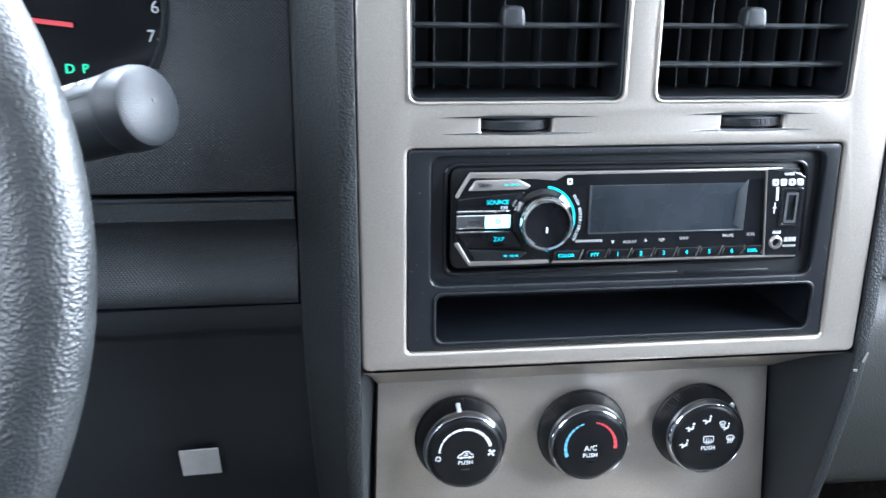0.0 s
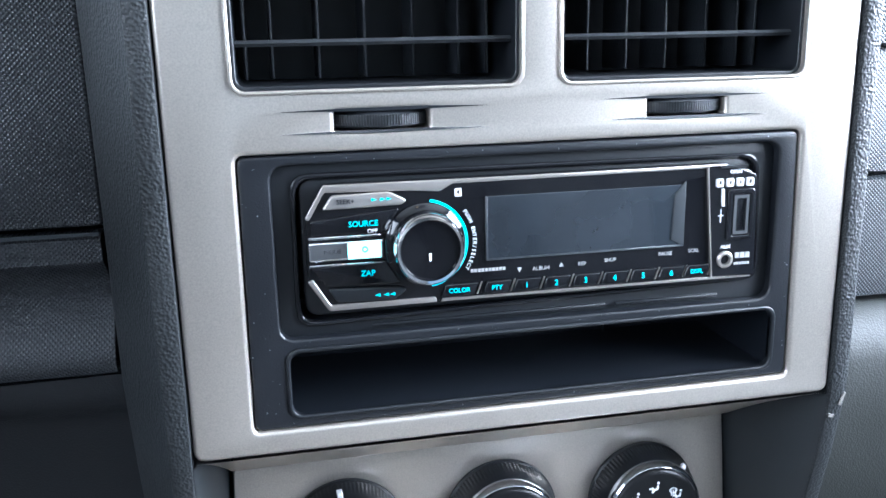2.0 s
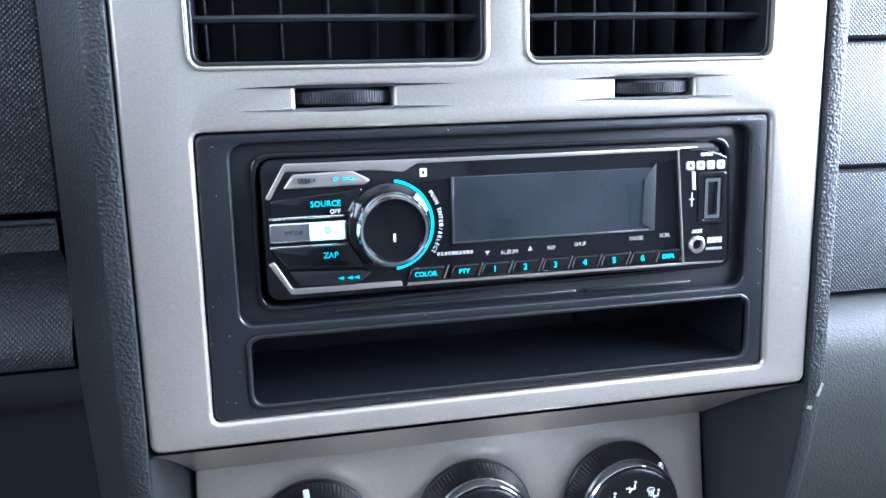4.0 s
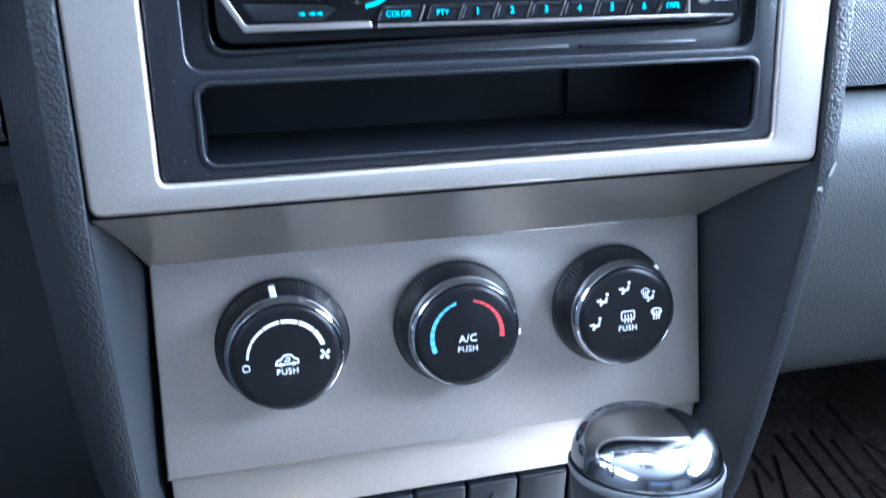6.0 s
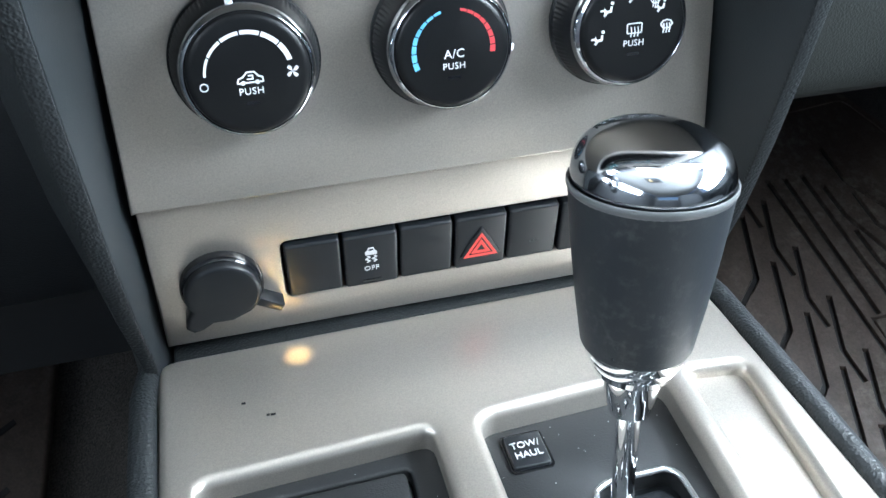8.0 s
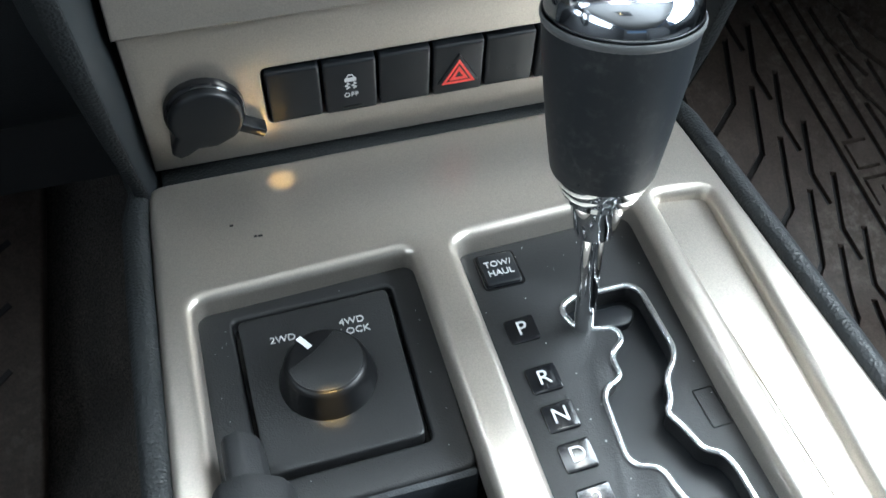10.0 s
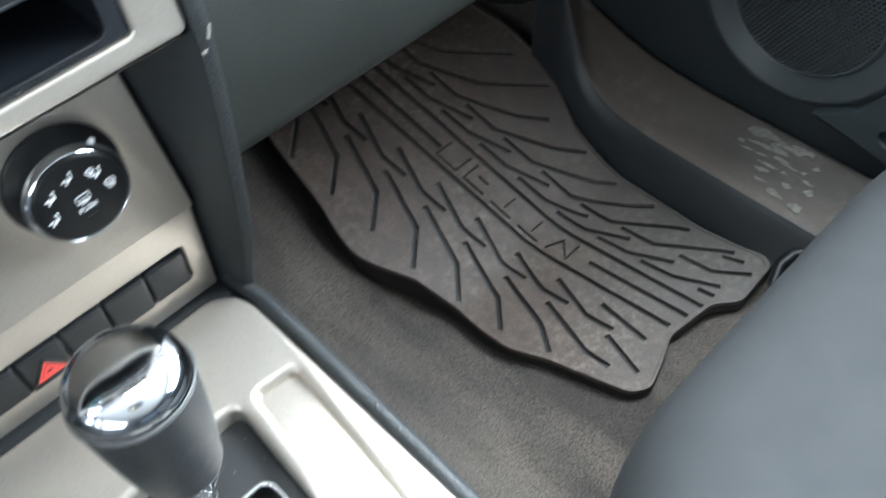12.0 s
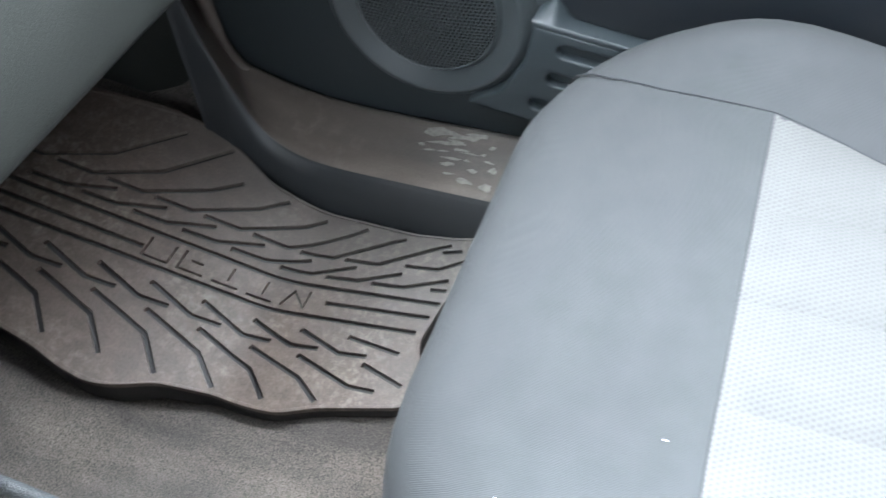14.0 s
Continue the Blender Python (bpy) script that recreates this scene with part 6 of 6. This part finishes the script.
    for z in (0.0, 0.08, 0.16, 0.28, 0.45):
        rings.append([(0.700, 0.245 + 0.2 * max(0, 0.2 - z), z), (0.655, 0.262 + 0.2 * max(0, 0.2 - z), z), (0.622, 0.310, z), (0.606, 0.380, z), (0.600, 0.60, z), (0.74, 0.62, z)])
    part("panel", loft(rings, closed=False), FINE, k)


sill_and_kick()


def car_door():
    d = thing("passenger_door", (0.72, -0.2, 0.07), "dark grey door panel with round speaker and map pocket", "car door")
    outer = round_poly([(-0.95, 0.045), (0.235, 0.045), (0.265, 0.14), (0.285, 0.30), (0.285, 0.66), (-0.95, 0.66)], 0.05)
    M = Matrix(((0, 0, -1, 0.690), (1, 0, 0, 0), (0, 1, 0, 0), (0, 0, 0, 1)))
    part("panel", plate(outer, (), -0.03, 0.0, 0.006, 3), DOOR, d, m=M)
    c = M @ T(-0.0255, 0.2155, 0.0)
    sp = part("speaker_ring", lathe([(0.1105, -0.002), (0.1100, 0.0020), (0.1085, 0.0045), (0.1045, 0.0092), (0.1005, 0.0132), (0.0985, 0.0144), (0.0965, 0.0144), (0.0945, 0.0134), (0.0775, 0.0045), (0.0755, 0.0060), (0.0747, 0.0078), (0.0735, 0.0088), (0.0720, 0.0080)], 96, False), RING, d, "smooth grey speaker ring", m=c)
    part("backing", lathe([(0.0745, 0.0055), (0.0001, 0.0055)], 48, False), GLOSS, sp, m=c)
    verts, faces = [], []
    p = 0.0045
    for r in range(-20, 21):
        for q in range(-18, 19):
            x, y = p * (q + (r % 2) * 0.5), p * 0.866 * r
            if x * x + y * y > 0.0728 ** 2:
                continue
            b = len(verts)
            z = 0.0066 + 0.006 * (1 - (x * x + y * y) / 0.0061)
            for rad in (p * 0.578, p * 0.36):
                verts += [(x + rad * math.cos(radians(30 + 60 * i)), y + rad * math.sin(radians(30 + 60 * i)), z - (0.0008 if rad < p * 0.4 else 0)) for i in range(6)]
            faces += [(b + i, b + (i + 1) % 6, b + 6 + (i + 1) % 6, b + 6 + i) for i in range(6)]
    me = bpy.data.meshes.new("grille")
    me.from_pydata(verts, [], faces)
    gr = part("grille", me, MESH, sp, "perforated black grille", m=c)
    tagged(gr, kind="stuff")
    # map pocket
    pk = round_poly([(-0.066, 0.118), (-0.104, 0.140), (-0.128, 0.180), (-0.1375, 0.224), (-0.182, 0.2165), (-0.30, 0.198), (-0.62, 0.147), (-0.62, 0.03), (-0.28, 0.082), (-0.166, 0.100)], 0.004)
    dents = []
    for y0, z in ((-0.160, 0.1945), (-0.150, 0.1605), (-0.132, 0.1265)):
        dents.append([(y0 - 0.0365 + u * 0.9877 - w * 0.1564, z + u * 0.1564 + w * 0.9877) for u, w in rrect(-0.0365, 0.0365, -0.0075, 0.0075, 0.0072)])
    po = part("map_pocket", plate(pk, dents, 0.010, 0.022, 0.0028, 3), POCKET, d, "grey map pocket", m=M)
    part("pocket_floor", plate(pk, (), 0.0, 0.0118, 0.001), POCKET, po, m=M)
    rings = []
    for y, zb in ((-0.1365, 0.2282), (-0.1385, 0.2300), (-0.1440, 0.2345), (-0.1525, 0.2392), (-0.1560, 0.2388), (-0.1600, 0.2330), (-0.1650, 0.2255), (-0.1700, 0.2225), (-0.1800, 0.2205), (-0.2200, 0.2140), (-0.3000, 0.2015), (-0.6200, 0.1505)):
        zf = 0.2277 + 0.158 * (y + 0.1376)
        rings.append([(y, zf - 0.012, 0.0), (y, zf - 0.012, 0.0190), (y, zf - 0.0020, 0.0226), (y, zf + 0.0008, 0.0224), (y, zf + 0.0022, 0.0208), (y, zb, 0.0030), (y, zb + 0.0006, 0.0)])
    part("pocket_ledge", loft(rings), POCKET, po, "pale upper ledge", 50, m=M)
    # thin plate added to darken the door above the map pocket
    part("upper_dark_plate", plate(round_poly([(-0.147, 0.300), (-0.150, 0.256), (-0.158, 0.240), (-0.170, 0.224), (-0.300, 0.203), (-0.62, 0.152), (-0.62, 0.435), (-0.147, 0.435)], 0.004), (), -0.001, 0.003, 0.001), SMOOTH, d, "thin dark plate on the upper door", m=M)
    part("armrest", box(-0.70, 0.05, 0.44, 0.50, 0.0, 0.05, 0.012), DOOR, d, m=M)


car_door()


def seat_outline(d, n=14):
    r = max(0.165 - d * 0.7, 0.02)
    def step(x):
        return max(0.0, min(1.0, (x - 0.42) / 0.22))
    arcs = rrect(0.112 + d, 0.662 - d, -0.80 + d, -0.165 - d, r, n)
    pts = []
    for i, (x, y) in enumerate(arcs):
        pts.append((x, y))
        if i % (n + 1) == n:
            u, v = arcs[(i + 1) % len(arcs)]
            pts += [(x + (u - x) * k / 12, y + (v - y) * k / 12) for k in range(1, 12)]
    return [(x - 0.11 * (1 - math.exp(-7.8 * max(0.0, -0.20 - y) ** 2)) * step(x) ** 2 * (3 - 2 * step(x)), y) for x, y in pts]


def seat_top(x, y):
    """Height of the cushion: front roll, slight hollow in the middle, raised side bolsters."""
    e = max(0.0, min(1.0, (abs(x - 0.385) - 0.11) / 0.12))
    b = min(1.0, max(0.0, (-0.18 - y) / 0.20))
    b = b * b * (3 - 2 * b)
    return 0.276 + 0.033 * e * e * (3 - 2 * e) * b + 0.010 * b


SEAT_SEAM = ((0.572, -0.196), (0.560, -0.212), (0.548, -0.235), (0.538, -0.275), (0.531, -0.32), (0.5265, -0.352), (0.512, -0.395), (0.497, -0.43), (0.47, -0.50), (0.43, -0.62), (0.40, -0.76))


def seam_x(y):
    for (xa, ya), (xb, yb) in zip(SEAT_SEAM, SEAT_SEAM[1:]):
        if yb <= y <= ya:
            return xa + (xb - xa) * (ya - y) / (ya - yb)
    return SEAT_SEAM[-1][0]


CUSHION = ((0.030, 0.085), (0.006, 0.095), (0.000, 0.13), (0.000, 0.185), (0.003, 0.218), (0.010, 0.246), (0.022, 0.267), (0.038, 0.278), (0.060, 0.2835), (0.085, 0.284), (0.115, 0.284),
           (0.150, 0.284), (0.190, 0.284), (0.225, 0.284), (0.255, 0.284))


def cushion_z(x, y):
    """Height of the cushion's skin over a point of the plan."""
    ring = [Vector(p) for p in seat_outline(0.0, 16)]
    p = Vector((x, y))
    d = min((p - (a + (b - a) * max(0.0, min(1.0, (p - a).dot(b - a) / max((b - a).length_squared, 1e-9))))).length for a, b in zip(ring, ring[1:] + ring[:1]))
    z = 0.284
    for (d0, z0), (d1, z1) in zip(CUSHION[3:], CUSHION[4:]):
        if d0 <= d <= d1:
            z = z0 + (z1 - z0) * (d - d0) / (d1 - d0)
    return z + (seat_top(x, y) - 0.284) * min(1.0, (z - 0.2) / 0.08)


def car_seat():
    s = thing("passenger_seat", (0.385, -0.48, 0.0), "blue-grey cloth car seat with pale perforated centre", "car seat")
    rings = []
    for d, z in CUSHION:
        ring = []
        for x, y in seat_outline(d):
            zz = z if z < 0.2 else z + (seat_top(x, y) - 0.284) * min(1.0, (z - 0.2) / 0.08)
            ring.append((x, y, zz))
        rings.append(ring)
    part("cushion", loft(rings), CLOTH, s, "blue-grey cloth cushion", 180)
    # pale quilted centre in strips that run back
    xs = (0.212, 0.2935, 0.3665, 0.4400, 0.5290)
    for a, b in zip(xs, xs[1:]):
        bm = bmesh.new()
        nx, ny = 12, 40
        g = []
        for i in range(nx + 1):
            row = []
            for j in range(ny + 1):
                t, v = i / nx, j / ny
                y = -0.352 - 0.40 * v
                edge = seam_x(y) - 0.0008
                x = min(a, edge - 0.001) + (min(b, edge) - min(a, edge - 0.001)) * t
                puff = 0.0012 + 0.0034 * (1 - (2 * t - 1) ** 4) * min(1.0, 0.35 + v * 20)
                row.append(bm.verts.new((x, y, seat_top(x, y) - 0.0005 + puff)))
            g.append(row)
        for i in range(nx):
            for j in range(ny):
                bm.faces.new((g[i][j], g[i + 1][j], g[i + 1][j + 1], g[i][j + 1]))
        part("insert_strip", bm, INSERT, s, "pale perforated cloth strip", 180)
    for line in (SEAT_SEAM[:9],
                 ((0.140, -0.215), (0.155, -0.220), (0.175, -0.230), (0.190, -0.25), (0.198, -0.28), (0.203, -0.31), (0.207, -0.352), (0.21, -0.50))):
        pts = []
        for (xa, ya), (xb, yb) in zip(line, line[1:]):
            for k in range(6):
                x, y = xa + (xb - xa) * k / 6, ya + (yb - ya) * k / 6
                pts.append((x, y, cushion_z(x, y) + 0.0006))
        part("seam", tube(pts, 0.0008, 6), STITCH, s, "dark stitched seam")
    part("front_seam", tube([(0.2120 + 0.0313 * i, -0.3515, seat_top(0.2120 + 0.0313 * i, -0.3515) + 0.0002) for i in range(11)], 0.0008, 6), STITCH, s)
    part("rail", box(0.55, 0.575, -0.60, -0.150, 0.012, 0.040, 0.004), SMOOTH, s, "black seat rail")
    part("rail_end", tube([(0.596, -0.175, 0.044), (0.594, -0.146, 0.042), (0.581, -0.129, 0.037), (0.564, -0.125, 0.032), (0.546, -0.131, 0.029), (0.529, -0.141, 0.026), (0.520, -0.165, 0.024)], 0.0058, 10), SMOOTH, s, "curved black rail end", 180)
    part("rail", box(0.195, 0.22, -0.60, -0.20, 0.02, 0.06, 0.004), SMOOTH, s)
    # unseen upper part of the seat, added to block light from behind
    rings = []
    for t, w, d in ((0.0, 0.20, 0.050), (0.02, 0.235, 0.075), (0.15, 0.250, 0.085), (0.35, 0.250, 0.080), (0.50, 0.225, 0.070), (0.555, 0.19, 0.055), (0.57, 0.16, 0.035)):
        y, z = -0.775 - 0.32 * t, 0.25 + 0.947 * t
        rings.append([(0.385 + x, y + yy, z) for x, yy in rrect(-w, w, -d, d, d * 0.8, 6)])
    part("backrest", loft(rings), CLOTH, s, "blue-grey cloth seat back, unseen, added to block light", 180)
    part("seat_base", box(0.17, 0.60, -0.75, -0.24, 0.04, 0.12, 0.02), SMOOTH, s)
    # bits of lint on the cloth
    for x, y in ((0.2658, -0.3300), (0.2077, -0.2572)):
        part("lint", box(-0.0013, 0.0013, -0.0002, 0.0002, 0, 0.0003), FLUFF, s, m=T(x, y, cushion_z(x, y) + 0.0008) @ pose(0, 0, 0, 0, 0, 35 * x * 10))


car_seat()


# ---- roof lamp, unseen, added as source of the warm spots ----
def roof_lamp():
    l = thing("roof_lamp", (-0.03, -0.24, 1.112), "unseen small warm lamp added in the headliner", "lamp")
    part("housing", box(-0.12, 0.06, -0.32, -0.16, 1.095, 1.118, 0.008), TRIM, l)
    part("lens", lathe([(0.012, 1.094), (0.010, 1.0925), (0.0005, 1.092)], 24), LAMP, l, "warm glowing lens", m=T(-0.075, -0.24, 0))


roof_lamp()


# ---- dust ----
dust("dust", bpy.data.objects["radio_surround"], SA @ T(0, 0, -0.0011), -0.107, 0.107, -0.100, -0.001, ((-0.099, 0.103, -0.068, -0.0025), (-0.097, 0.103, -0.0985, -0.0695)), 70, 3)
dust("dust", bpy.data.objects["center_console"], T(0, 0, 0.28405), -0.004, 0.074, -0.33, -0.026, ((0.024, 0.068, -0.2, -0.055), (0.0, 0.024, -0.18, -0.028)), 90, 5)
dust("dust", bpy.data.objects["center_console"], T(0, 0, 0.28555), -0.112, -0.028, -0.122, -0.030, ((-0.103, -0.033, -0.114, -0.034),), 30, 6)
